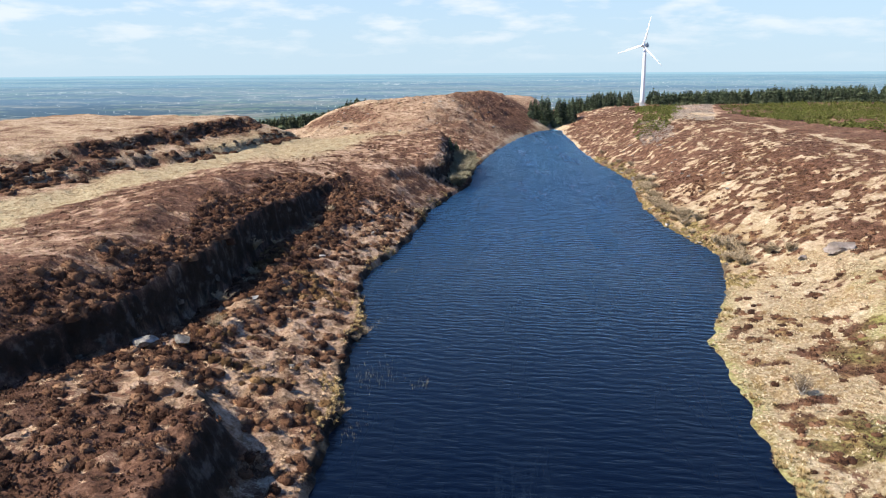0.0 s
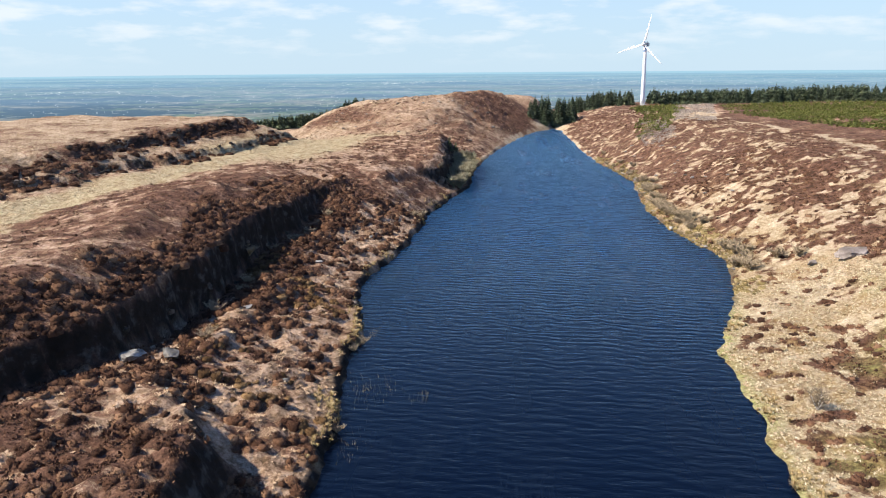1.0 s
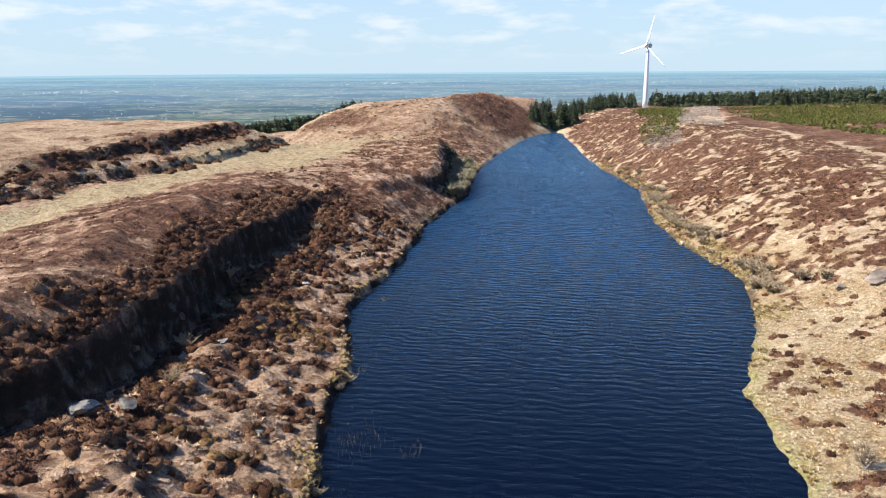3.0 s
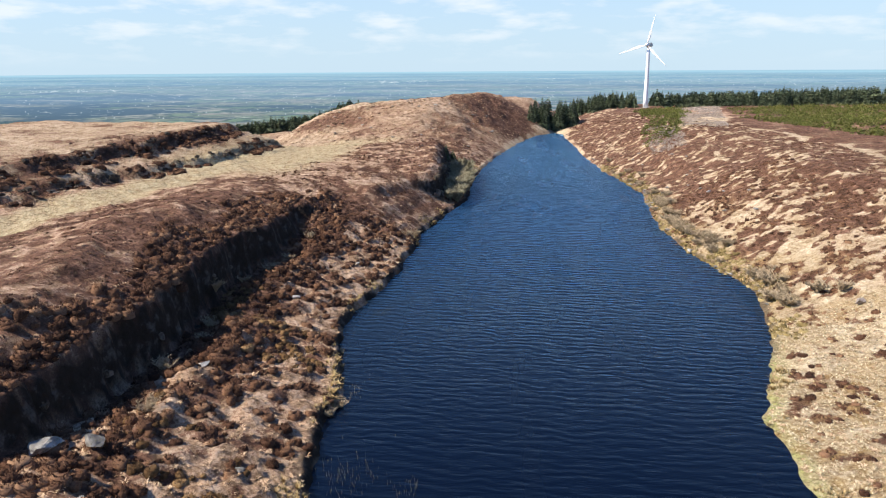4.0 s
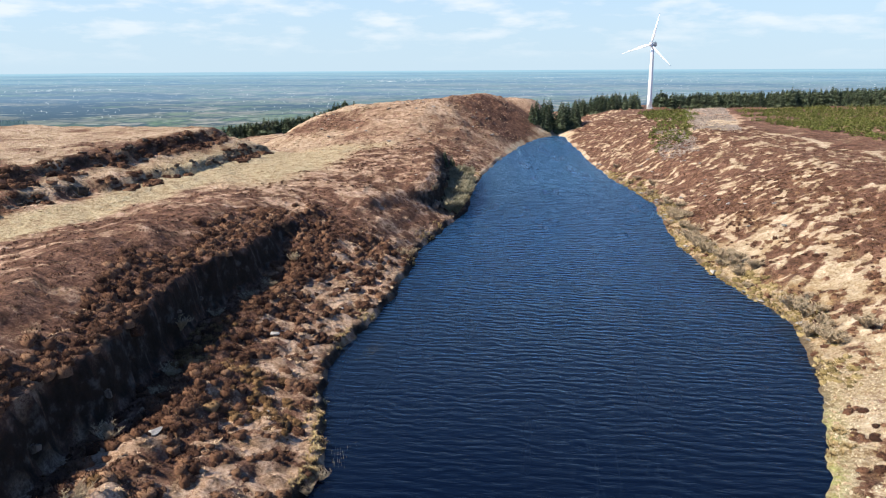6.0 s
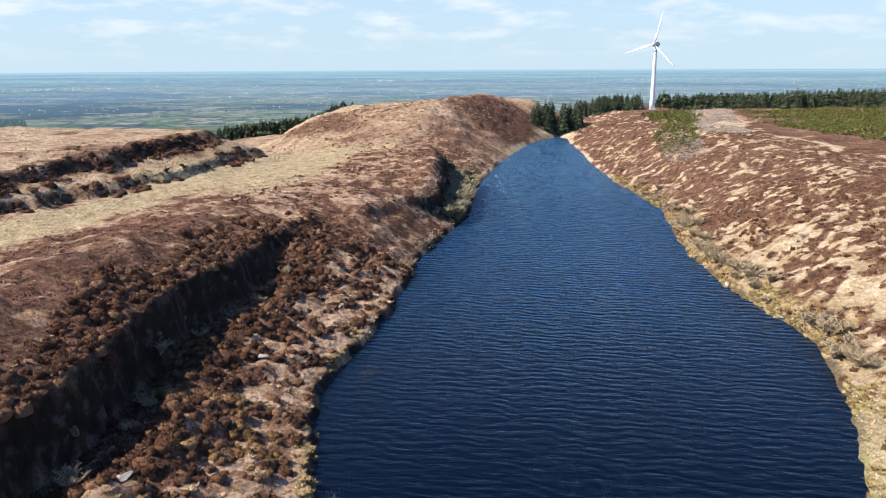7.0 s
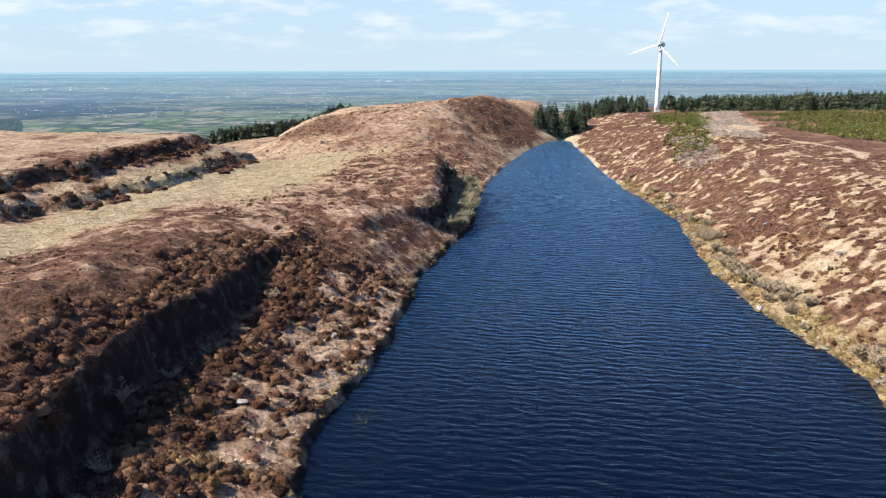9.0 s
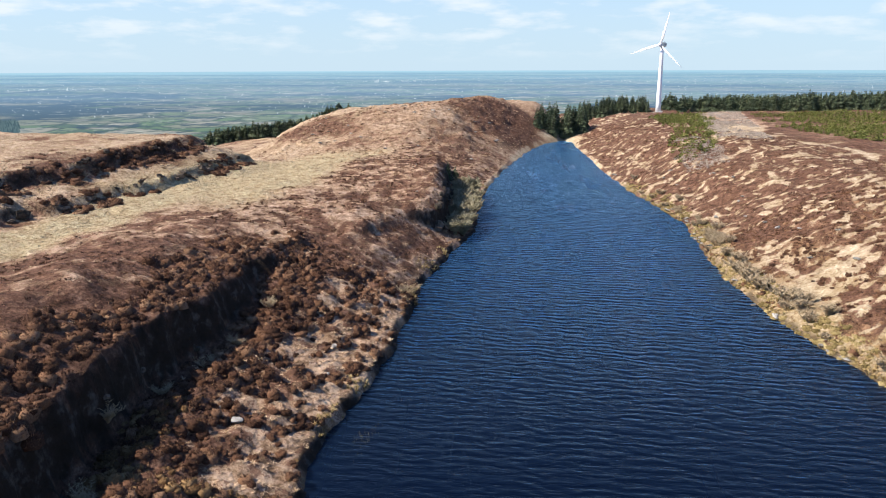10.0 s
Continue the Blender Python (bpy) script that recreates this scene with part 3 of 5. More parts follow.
def build_ground():
    xs = graded((-1500, -300, 60), (-300, -150, 5), (-150, -112, 1.6), (-112, -48, 0.8), (-48, -10, 0.5), (-10, 26, 2.0), (26, 84, 0.65), (84, 150, 1.6), (150, 320, 5), (320, 1600, 60))
    ys = graded((-1300, -100, 60), (-100, 30, 5), (30, 170, 0.58), (170, 300, 1.1), (300, 470, 1.8), (470, 660, 4), (660, 1800, 60))

    me = grid_mesh("ground", xs, ys, lambda x, y: 0 * x, MOOR)
    co = np.empty(len(me.vertices) * 3, np.float32)
    me.vertices.foreach_get("co", co)
    co = co.reshape(-1, 3).astype(float)
    x, y = co[:, 0], co[:, 1]
    z, d, u, v = ground_height(x, y)
    z = z + relief(x, y, d, u, v)
    co[:, 2] = z
    me.vertices.foreach_set("co", co.astype(np.float32).ravel())
    me.update()
    h, s, g, am = cover_fields(x, y, d, u, v)
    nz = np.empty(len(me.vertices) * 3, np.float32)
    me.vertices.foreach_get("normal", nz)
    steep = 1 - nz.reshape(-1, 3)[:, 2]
    # steep ground takes the stone colour that has shade painted into it
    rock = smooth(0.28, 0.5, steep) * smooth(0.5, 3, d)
    # black waterline band: bare peat plus the undercut's shade, painted as one
    peat_shade = smooth(1.2, 0.5, d) * np.where(u > v, 1.0, 0.75 * smooth(100, 118, y)) * smooth(0.28, 0.45, fbm(y / 4.0, x / 4.0, 13, 2)) * smooth(310, 270, y)
    rock = np.maximum(rock, peat_shade)
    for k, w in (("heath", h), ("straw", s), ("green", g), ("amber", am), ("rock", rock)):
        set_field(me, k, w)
    return tagged(new("ground", me), "heather and pale grass moor around a flooded quarry", "ground", kind="structure")


ground = build_ground()

water_me = grid_mesh("water", np.array([-60.0, 0, 60]), np.arange(-90.0, 461, 50), lambda x, y: 0 * x, WATER)
tagged(new("water", water_me), "dark blue wind-rippled lake water", "water", kind="structure")


def build_lowland():
    az = np.radians(np.arange(-180, 181, 2.0))
    R = np.concatenate((np.geomspace(700, 25600, 90), [25900]))
    r = np.where(R < 1500, R, 1500 + 3300 * (1 - 1500 / R))
    eye = 38.0
    drop = eye - 200 * r / R
    drop[-1] -= 60
    A, RR = np.meshgrid(az, r)
    _, ZZ = np.meshgrid(az, drop)
    _, LR = np.meshgrid(az, R)
    verts = np.stack(((RR * np.sin(A)).ravel(), (RR * np.cos(A)).ravel(), ZZ.ravel()), 1)
    nx, ny = len(az), len(r)
    i = (np.arange(ny - 1)[:, None] * nx + np.arange(nx - 1)[None, :]).ravel()
    quads = np.stack((i, i + 1, i + nx + 1, i + nx), 1)[:, ::-1]
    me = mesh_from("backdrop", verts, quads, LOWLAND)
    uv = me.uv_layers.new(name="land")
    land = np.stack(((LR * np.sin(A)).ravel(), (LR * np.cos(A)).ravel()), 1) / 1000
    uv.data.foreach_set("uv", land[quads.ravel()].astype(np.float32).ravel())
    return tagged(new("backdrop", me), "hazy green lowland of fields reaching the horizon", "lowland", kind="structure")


build_lowland()


# ---- plant, stone and tree materials ----
def mat_foliage(name, stops, scale=6.0, rough=0.9, bump=0.6, dist=0.12, spread=0.5):
    """Leaf and stem masses: a tone for each plant, and grain inside it."""
    m, N, L, B = material(name)
    P = n_obj(N)
    isl = N.new("ShaderNodeNewGeometry").outputs["Random Per Island"]
    grain = n_noise(N, L, scale, 5, 0.7, P)
    wide = n_noise(N, L, 0.12, 3, 0.5, P)
    f = n_math(N, L, "ADD", n_math(N, L, "MULTIPLY", isl, spread), n_math(N, L, "MULTIPLY", grain, 0.75))
    f = n_math(N, L, "ADD", f, n_math(N, L, "MULTIPLY", n_math(N, L, "SUBTRACT", wide, 0.5), 0.6))
    f = n_math(N, L, "SUBTRACT", f, spread * 0.5 - 0.12)
    L.new(n_ramp(N, L, f, stops), B.inputs["Base Color"])
    matte(B, rough, 0.15)
    n_bump(N, L, grain, B, bump, dist)
    return m


def mat_needles(name, stops):
    """Conifer needles: a tone for each tree and for each spray."""
    m, N, L, B = material(name)
    info = N.new("ShaderNodeObjectInfo").outputs["Random"]
    isl = N.new("ShaderNodeNewGeometry").outputs["Random Per Island"]
    f = n_math(N, L, "ADD", n_math(N, L, "MULTIPLY", info, 0.4), n_math(N, L, "MULTIPLY", isl, 0.6))
    L.new(n_ramp(N, L, f, stops), B.inputs["Base Color"])
    matte(B, 0.8, 0.2)
    return m


def mat_stone(name, dark, mid, pale, lichen=0.4):
    m, N, L, B = material(name)
    P = n_obj(N)
    info = N.new("ShaderNodeObjectInfo").outputs["Random"]
    big, fine = n_noise(N, L, 0.9, 5, 0.65, P), n_noise(N, L, 7.0, 5, 0.7, P)
    f = n_math(N, L, "ADD", big, n_math(N, L, "MULTIPLY", n_math(N, L, "SUBTRACT", info, 0.5), 0.3))
    col = n_ramp(N, L, f, [(0.3, dark), (0.5, mid), (0.7, pale)])
    spots = n_ramp(N, L, fine, [(0.5, (0, 0, 0)), (0.62, (lichen, lichen, lichen))])
    col = n_mix(N, L, spots, col, (0.10, 0.09, 0.055))
    L.new(col, B.inputs["Base Color"])
    matte(B, 0.85, 0.3)
    n_bump(N, L, n_math(N, L, "ADD", big, n_math(N, L, "MULTIPLY", fine, 0.4)), B, 0.8, 0.15)
    return m


def mat_bark(name, a, b):
    m, N, L, B = material(name)
    P = n_obj(N)
    L.new(n_ramp(N, L, n_noise(N, L, 3.0, 4, 0.6, P), [(0.3, a), (0.7, b)]), B.inputs["Base Color"])
    matte(B, 0.85, 0.2)
    return m


def mat_paint(name, col, rough, dirt):
    m, N, L, B = material(name)
    P = n_obj(N)
    f = n_ramp(N, L, n_noise(N, L, 0.35, 5, 0.6, P), [(0.45, (0, 0, 0)), (0.8, (dirt, dirt, dirt))])
    L.new(n_mix(N, L, f, col, (0.45, 0.43, 0.38)), B.inputs["Base Color"])
    B.inputs["Roughness"].default_value = rough
    return m


HEATHER = mat_foliage("heather", [(0.15, (0.017, 0.008, 0.005)), (0.38, (0.068, 0.032, 0.018)), (0.60, (0.138, 0.071, 0.040)), (0.88, (0.28, 0.17, 0.10))], 9.0)
GORSE = mat_foliage("rusty_heather", [(0.2, (0.05, 0.027, 0.012)), (0.5, (0.135, 0.077, 0.033)), (0.8, (0.24, 0.15, 0.072))], 5.0)
TUSSOCK = mat_foliage("dead_moor_grass", [(0.2, (0.17, 0.10, 0.055)), (0.45, (0.42, 0.285, 0.175)), (0.7, (0.58, 0.425, 0.28))], 3.0, bump=0.1)
STRAW = mat_foliage("straw_grass", [(0.2, (0.30, 0.22, 0.11)), (0.45, (0.50, 0.41, 0.255)), (0.7, (0.68, 0.59, 0.42))], 3.0, bump=0.1)
FADED = mat_foliage("faded_grass", [(0.2, (0.20, 0.145, 0.075)), (0.45, (0.37, 0.285, 0.165)), (0.7, (0.52, 0.42, 0.27))], 3.0, bump=0.1)
SEDGE = mat_foliage("sedge", [(0.15, (0.20, 0.135, 0.05)), (0.5, (0.37, 0.265, 0.125)), (0.8, (0.48, 0.385, 0.21))], 3.0, bump=0.1)
OLIVE = mat_foliage("olive_scrub", [(0.2, (0.085, 0.062, 0.022)), (0.5, (0.20, 0.15, 0.062)), (0.8, (0.33, 0.26, 0.125))], 4.0)
BRUSH = mat_foliage("dead_brushwood", [(0.2, (0.16, 0.125, 0.10)), (0.5, (0.36, 0.30, 0.25)), (0.8, (0.50, 0.44, 0.38))], 4.0, bump=0.1)
REED = mat_foliage("reed_stem", [(0.2, (0.16, 0.14, 0.07)), (0.8, (0.34, 0.30, 0.18))], 2.0, bump=0.0)
NEEDLE = mat_needles("spruce_needles", [(0.1, (0.055, 0.072, 0.042)), (0.5, (0.10, 0.125, 0.07)), (0.9, (0.17, 0.195, 0.11))])
PINE = mat_needles("young_pine_needles", [(0.1, (0.10, 0.115, 0.025)), (0.5, (0.18, 0.20, 0.048)), (0.9, (0.27, 0.275, 0.085))])
STONE = mat_stone("weathered_stone", (0.09, 0.085, 0.08), (0.23, 0.22, 0.205), (0.42, 0.40, 0.375), 0.85)
PINK_STONE = mat_stone("pinkish_stone", (0.08, 0.06, 0.05), (0.20, 0.165, 0.145), (0.36, 0.31, 0.28), 0.7)
LEDGE = mat_stone("dark_ledge_stone", (0.02, 0.014, 0.011), (0.06, 0.040, 0.029), (0.16, 0.125, 0.10), 0.8)
BARK = mat_bark("conifer_bark", (0.05, 0.035, 0.025), (0.13, 0.10, 0.08))
TWIG = mat_bark("bare_twigs", (0.23, 0.175, 0.11), (0.45, 0.36, 0.24))
WILLOW = mat_bark("willow_twigs", (0.15, 0.132, 0.078), (0.34, 0.305, 0.205))
PALE_BARK = mat_bark("pale_bark", (0.40, 0.36, 0.30), (0.62, 0.57, 0.50))
DARK_TWIG = mat_bark("brown_twigs", (0.10, 0.075, 0.05), (0.22, 0.17, 0.12))
WHITE = mat_paint("turbine_white", (0.82, 0.83, 0.84), 0.35, 0.12)
GREY = mat_paint("nacelle_grey", (0.42, 0.43, 0.44), 0.45, 0.3)
CONCRETE = mat_paint("foundation_concrete", (0.42, 0.40, 0.37), 0.9, 0.6)


# ---- geometry helpers ----
def surface(x, y):
    z, d, u, v = ground_height(x, y)
    return z + relief(np.asarray(x, float), np.asarray(y, float), d, u, v)


def at(x, y):
    return float(surface(np.array([x]), np.array([y]))[0])


def part(name, me, mat, parent, label=""):
    if isinstance(me, bmesh.types.BMesh):
        bm, me = me, bpy.data.meshes.new(name)
        bm.to_mesh(me)
        bm.free()
    if mat and not me.materials:
        me.materials.append(mat)
    ob = new(name, me)
    ob.parent = parent
    return tagged(ob, label)


def thing(name, x, y, z, label, category, group="", yaw=0.0, size=1.0):
    ob = new(name)
    ob.empty_display_size = 0.2
    ob.matrix_basis = pose(x, y, z, 0, 0, yaw) @ Matrix.Scale(size, 4)
    return tagged(ob, label, category, group)


class Sticks:
    """Collects tapered stems as thin prisms."""

    def __init__(self, sides=3):
        self.v, self.f, self.s, self.n = [], [], sides, 0

    def add(self, a, b, ra, rb):
        a, b = np.asarray(a, float), np.asarray(b, float)
        w = b - a
        w = w / (np.linalg.norm(w) + 1e-9)
        e = np.cross(w, (0.3, 0.9, 0.1) if abs(w[2]) > 0.8 else (0, 0, 1))
        e /= np.linalg.norm(e) + 1e-9
        g = np.cross(w, e)
        s = self.s
        ang = np.arange(s) * 2 * math.pi / s
        ring = np.cos(ang)[:, None] * e + np.sin(ang)[:, None] * g
        self.v += [a + ring * ra, b + ring * rb]
        k = self.n
        self.f += [(k + i, k + (i + 1) % s, k + s + (i + 1) % s, k + s + i) for i in range(s)]
        self.n += 2 * s

    def mesh(self, name, mat):
        return mesh_from(name, np.concatenate(self.v), np.array(self.f), mat)


def dome(rings, segs, seed, rough=0.3, squash=0.75):
    """A bumpy cushion, open below: unit radius."""
    rng = np.random.default_rng(seed)
    vs, fs = [], []
    lumps = rng.normal(size=(9, 3))
    lumps[:, 2] = np.abs(lumps[:, 2])
    lumps /= np.linalg.norm(lumps, axis=1)[:, None]
    for r in range(rings):
        a = (r + 0.0) / rings * math.pi * 0.5
        for s in range(segs):
            t = (s + 0.5 * (r % 2)) / segs * 2 * math.pi
            p = np.array((math.cos(a) * math.cos(t), math.cos(a) * math.sin(t), math.sin(a)))
            k = 0.72 + 0.45 * np.max(lumps @ p) ** 3 * 0.9 + rough * (rng.random() - 0.5)
            p = p * k * np.array((1, 1, squash))
            if r == 0:
                p = p * np.array((0.9, 0.9, 0)) + np.array((0, 0, -0.25))
            vs.append(p)
    vs.append(np.array((0, 0, squash * (0.9 + rough * (rng.random() - 0.5)))))
    for r in range(rings - 1):
        for s in range(segs):
            a, b = r * segs + s, r * segs + (s + 1) % segs
            c, d = a + segs, b + segs
            if r % 2 == 0:
                fs += [(a, b, c), (b, d, c)]
            else:
                fs += [(a, d, c), (a, b, d)]
    top, k = len(vs) - 1, (rings - 1) * segs
    fs += [(k + s, k + (s + 1) % segs, top) for s in range(segs)]
    return np.array(vs), np.array(fs)


def fuzzy(seed, sprigs=46, squash=0.6, spike=0.24, thin=0.06):
    """A low irregular cushion set with short upright sprigs: unit radius."""
    v, f = dome(3, 7, seed, 0.55, squash)
    rng = np.random.default_rng(seed + 900)
    vs, fs = list(v), [tuple(q) for q in f]
    for _ in range(sprigs):
        a, b, c = (v[i] for i in f[rng.integers(0, len(f))])
        w = rng.dirichlet((1, 1, 1))
        p = (a * w[0] + b * w[1] + c * w[2]) * 0.9
        if p[2] < -0.02:
            p[2] = 0.02
        up = p / (np.linalg.norm(p) + 1e-6) * 0.75 + np.array((rng.normal() * .35, rng.normal() * .35, 0.55))
        side = np.cross(up, rng.normal(size=3))
        side = side / (np.linalg.norm(side) + 1e-6) * thin * (0.7 + 0.8 * rng.random())
        k = len(vs)
        vs += [p - side, p + side, p + up * spike * (0.6 + 0.8 * rng.random())]
        fs.append((k, k + 1, k + 2))
    return np.array(vs), np.array(fs)


def sprigs(seed, count=26, width=0.13, tall=0.5):
    """A loose low mat of short leaning sprigs, unit radius, with an uneven outline."""
    rng = np.random.default_rng(seed)
    lobes = rng.normal(size=(3, 2)) * 0.42
    vs, fs = [], []
    for _ in range(count):
        c = lobes[rng.integers(0, 3)] + rng.normal(size=2) * 0.36
        r = float(np.hypot(*c))
        h = tall * max(0.25, 1 - 0.6 * r) * (0.6 + 0.7 * rng.random())
        t, lean = rng.random() * 2 * math.pi, rng.uniform(0.05, 0.34)
        base, side = np.array((*c, -0.08)), np.array((math.cos(t), math.sin(t), 0)) * width * (0.6 + 0.9 * rng.random())
        t2 = rng.random() * 2 * math.pi
        tip = np.array((c[0] + math.cos(t2) * lean, c[1] + math.sin(t2) * lean, h))
        k = len(vs)
        vs += [base - side, base + side, tip + side * 0.45, tip - side * 0.45]
        fs += [(k, k + 1, k + 2), (k, k + 2, k + 3)]
    return np.array(vs), np.array(fs)


def tuft(blades, seed, lean=0.8, width=0.055):
    """A fan of bent blades, unit height."""
    rng = np.random.default_rng(seed)
    vs, fs = [], []
    for b in range(blades):
        t, out, h = rng.random() * 2 * math.pi, lean * (0.25 + 0.75 * rng.random()), 0.6 + 0.4 * rng.random()
        dirn, side = np.array((math.cos(t), math.sin(t), 0)), np.array((-math.sin(t), math.cos(t), 0))
        base = dirn * 0.12 * rng.random()
        mid, tip = base + dirn * out * 0.45 + (0, 0, h * 0.75), base + dirn * out + (0, 0, h * (0.55 + 0.45 * rng.random()))
        k = len(vs)
        vs += [base - side * width, base + side * width - (0, 0, .1), mid + side * width * 0.8, mid - side * width * 0.8, tip]
        fs += [(k, k + 1, k + 2), (k, k + 2, k + 3), (k + 3, k + 2, k + 4)]
    return np.array(vs), np.array(fs)


def scatter(name, templates, P, S, mat, label, category, seed=0):
    """Many plants in one mesh: P places, S (width, height) of each."""
    rng = np.random.default_rng(seed)
    vs, fs, k = [], [], 0
    pick, yaw = rng.integers(0, len(templates), len(P)), rng.random(len(P)) * 2 * math.pi
    for i, (tv, tf) in enumerate(templates):
        m = pick == i
        if not m.any():
            continue
        c, s = np.cos(yaw[m])[:, None], np.sin(yaw[m])[:, None]
        w, h = S[m, 0][:, None], S[m, 1][:, None]
        st = 0.8 + 0.4 * rng.random((m.sum(), 1))
        x = (tv[None, :, 0] * c * st - tv[None, :, 1] * s) * w + P[m, 0][:, None]
        y = (tv[None, :, 0] * s * st + tv[None, :, 1] * c) * w + P[m, 1][:, None]
        z = tv[None, :, 2] * h + P[m, 2][:, None]
        vs.append(np.stack((x, y, z), 2).reshape(-1, 3))
        fs.append((tf[None] + (np.arange(m.sum()) * len(tv))[:, None, None] + k).reshape(-1, 3))
        k += m.sum() * len(tv)
    me = mesh_from(name, np.concatenate(vs), np.concatenate(fs), mat)
    return tagged(new(name, me), label, category, kind="stuff")


def jittered(x0, x1, y0, y1, step, seed):
    rng = np.random.default_rng(seed)
    X, Y = np.meshgrid(np.arange(x0, x1, step), np.arange(y0, y1, step))
    X, Y = X.ravel(), Y.ravel()
    return X + (rng.random(len(X)) - 0.5) * step, Y + (rng.random(len(X)) - 0.5) * step, rng.random(len(X))


# ---- heather and grass ----
CUSHION = [fuzzy(k, 118, 0.72, 0.27, 0.055) for k in range(8)]
CUSHION_SMALL = [sprigs(20 + k, 20, 0.15, 0.7) for k in range(6)]
MAT = [sprigs(120 + k, 18, 0.15, 0.5) for k in range(9)]
LOW = [fuzzy(140 + k, 30, 0.5, 0.34, 0.1) for k in range(6)]
TUFTS = [tuft(15, 40 + k, 1.0, 0.07) for k in range(5)]
SEDGES = [tuft(22, 60 + k, 0.75, 0.04) for k in range(4)]


def plant_field(x, y, r):
    z, d, u, v = ground_height(x, y)
    zz = z + relief(x, y, d, u, v)
    h, s, g, am = cover_fields(x, y, d, u, v)
    patch = fbm(x / 1.7, y / 1.7, 81, 2)
    slope = np.abs(ground_height(x + 0.5, y)[0] - ground_height(x - 0.5, y)[0])
    h = np.where(slope > 1.3, -1, h)
    return zz, d, u, v, h, s, g, h + np.where(u > v, 0.9, 0.7) * (patch - 0.5)


def sow(side, x0, x1, y0, y1, step, seed, size, inside, tuft_share=0.6):
    x, y, r = jittered(x0, x1, y0, y1, step, seed)
    zz, d, u, v, h, s, g, th = plant_field(x, y, r)
    ok = inside(x, y, u, v) & (d > 0.5)
    heath = ok & (th > 0.50) & (r < 0.93)
    rusty = heath & (fbm(x / 8.0, y / 8.0, 91, 3) + 0.25 * (r - 0.5) > 0.66) & (u > v) & (u < 18) & (y < 118) & (y > 56)
    grass = ok & ~heath & (r < (0.45 if side == "left" and step < 1 else tuft_share)) & (h > -0.5)
    rng = np.random.default_rng(seed + 5)

    def pack(m, lo, hi, tall):
        w = lo + (hi - lo) * rng.random(m.sum()) ** 1.5
        return np.stack((x[m], y[m], zz[m] - 0.05), 1), np.stack((w, w * tall * (0.8 + 0.4 * rng.random(m.sum()))), 1)
    tpl = LOW if side == "right" and step < 1 else MAT if side != "left" else CUSHION if step < 1.0 else CUSHION_SMALL
    dense = heath & ~rusty & (h > 0.68)
    plain = heath & ~rusty & ~dense
    P, S = pack(plain, *size, 1.0)
    scatter("heather", tpl, P, S, HEATHER, "dark brown heather cushions on the moor", "heather", seed)
    if dense.sum() > 20:
        P, S = pack(dense, size[0] * 1.1, size[1] * 1.05, 0.75)
        scatter("heather_mat", MAT, P, S, HEATHER, "close dark brown heather mats on the moor", "heather", seed + 3)
    if rusty.sum() > 20:
        P, S = pack(rusty, *size, 1.05)
        scatter("rusty_heather", tpl, P, S, GORSE, "rust-coloured bracken and heather cushions on the bank", "heather", seed + 1)
    if grass.sum() > 20:
        P, S = pack(grass, 0.35, 0.75, 0.42 if side == "left" else 0.3)
        scatter("moor_grass", TUFTS, P, S, TUSSOCK, "bleached straw-coloured moor grass tussocks", "grass", seed + 2)


sow("left", -66, -10, 30, 172, 0.8, 101, (0.32, 0.84), lambda x, y, u, v: (u > 0) & (u < np.where(y < 62, 36, 27)))
sow("bank", -66, -10, 40, 172, 0.62, 105, (0.16, 0.38), lambda x, y, u, v: (u > 0.8) & (u < np.where(y < 62, 34, 21)), 0.12)
sow("plateau", -112, -30, 30, 240, 1.2, 111, (0.28, 0.6), lambda x, y, u, v: (u > np.where(y < 62, 36, 27)) & ((u < 50) | (u > 64)) & (y < 215), 0.35)
sow("left", -60, -5, 172, 300, 1.05, 121, (0.3, 0.62), lambda x, y, u, v: (u > 0) & (u < 40), 0.5)
sow("right", 28, 84, 40, 215, 0.78, 131, (0.30, 0.7), lambda x, y, u, v: (v > 0) & (v < 34) & (u < v), 0.4)
sow("right", 28, 130, 90, 330, 1.3, 141, (0.36, 0.68), lambda x, y, u, v: (v > 0) & (u < v) & (((y > 215) & (v < 55)) | ((y <= 215) & (v >= 34) & (v < 75))), 0.4)

x_, y_, r_ = jittered(-66, -30, 58, 165, 1.25, 171)
z_, d_, u_, v_ = ground_height(x_, y_)
rim_ = np.interp(y_, (50, 60, 75, 100, 125, 155), (30.2, 26.5, 23.6, 20.6, 20.2, 24))
deep = (((u_ > 10.5 + 5 * fbm(x_ / 6, y_ / 6, 88, 2)) & (u_ < rim_ - 3)) | ((u_ > rim_ + 0.6) & (u_ < rim_ + 2 + 9 * fbm(x_ / 7, y_ / 7, 87, 2)))) & (r_ < 0.82)
w_ = 0.45 + 0.7 * r_[deep]
scatter("tall_heather", CUSHION, np.stack((x_[deep], y_[deep], surface(x_[deep], y_[deep]) - 0.1), 1), np.stack((w_, w_ * 1.0), 1), HEATHER, "tall dark heather below and above the quarry face", "heather", 13)
y_ = np.random.default_rng(173).uniform(122, 262, 1700)
r_ = np.random.default_rng(174).random((3, 1700))
wig_ = (fbm(y_ / 14.0, y_ * 0, 31, 3) - 0.5) * 5.0
u_ = np.where(r_[0] < 0.5, np.interp(y_, (125, 155, 180, 230), (75, 71, 66, 67)) + wig_, np.interp(y_, (125, 155, 180, 230), (81, 79, 78, 79)) - wig_) + (r_[1] - 0.5) * 3.6 - 3.0 * (r_[2] > 0.8)
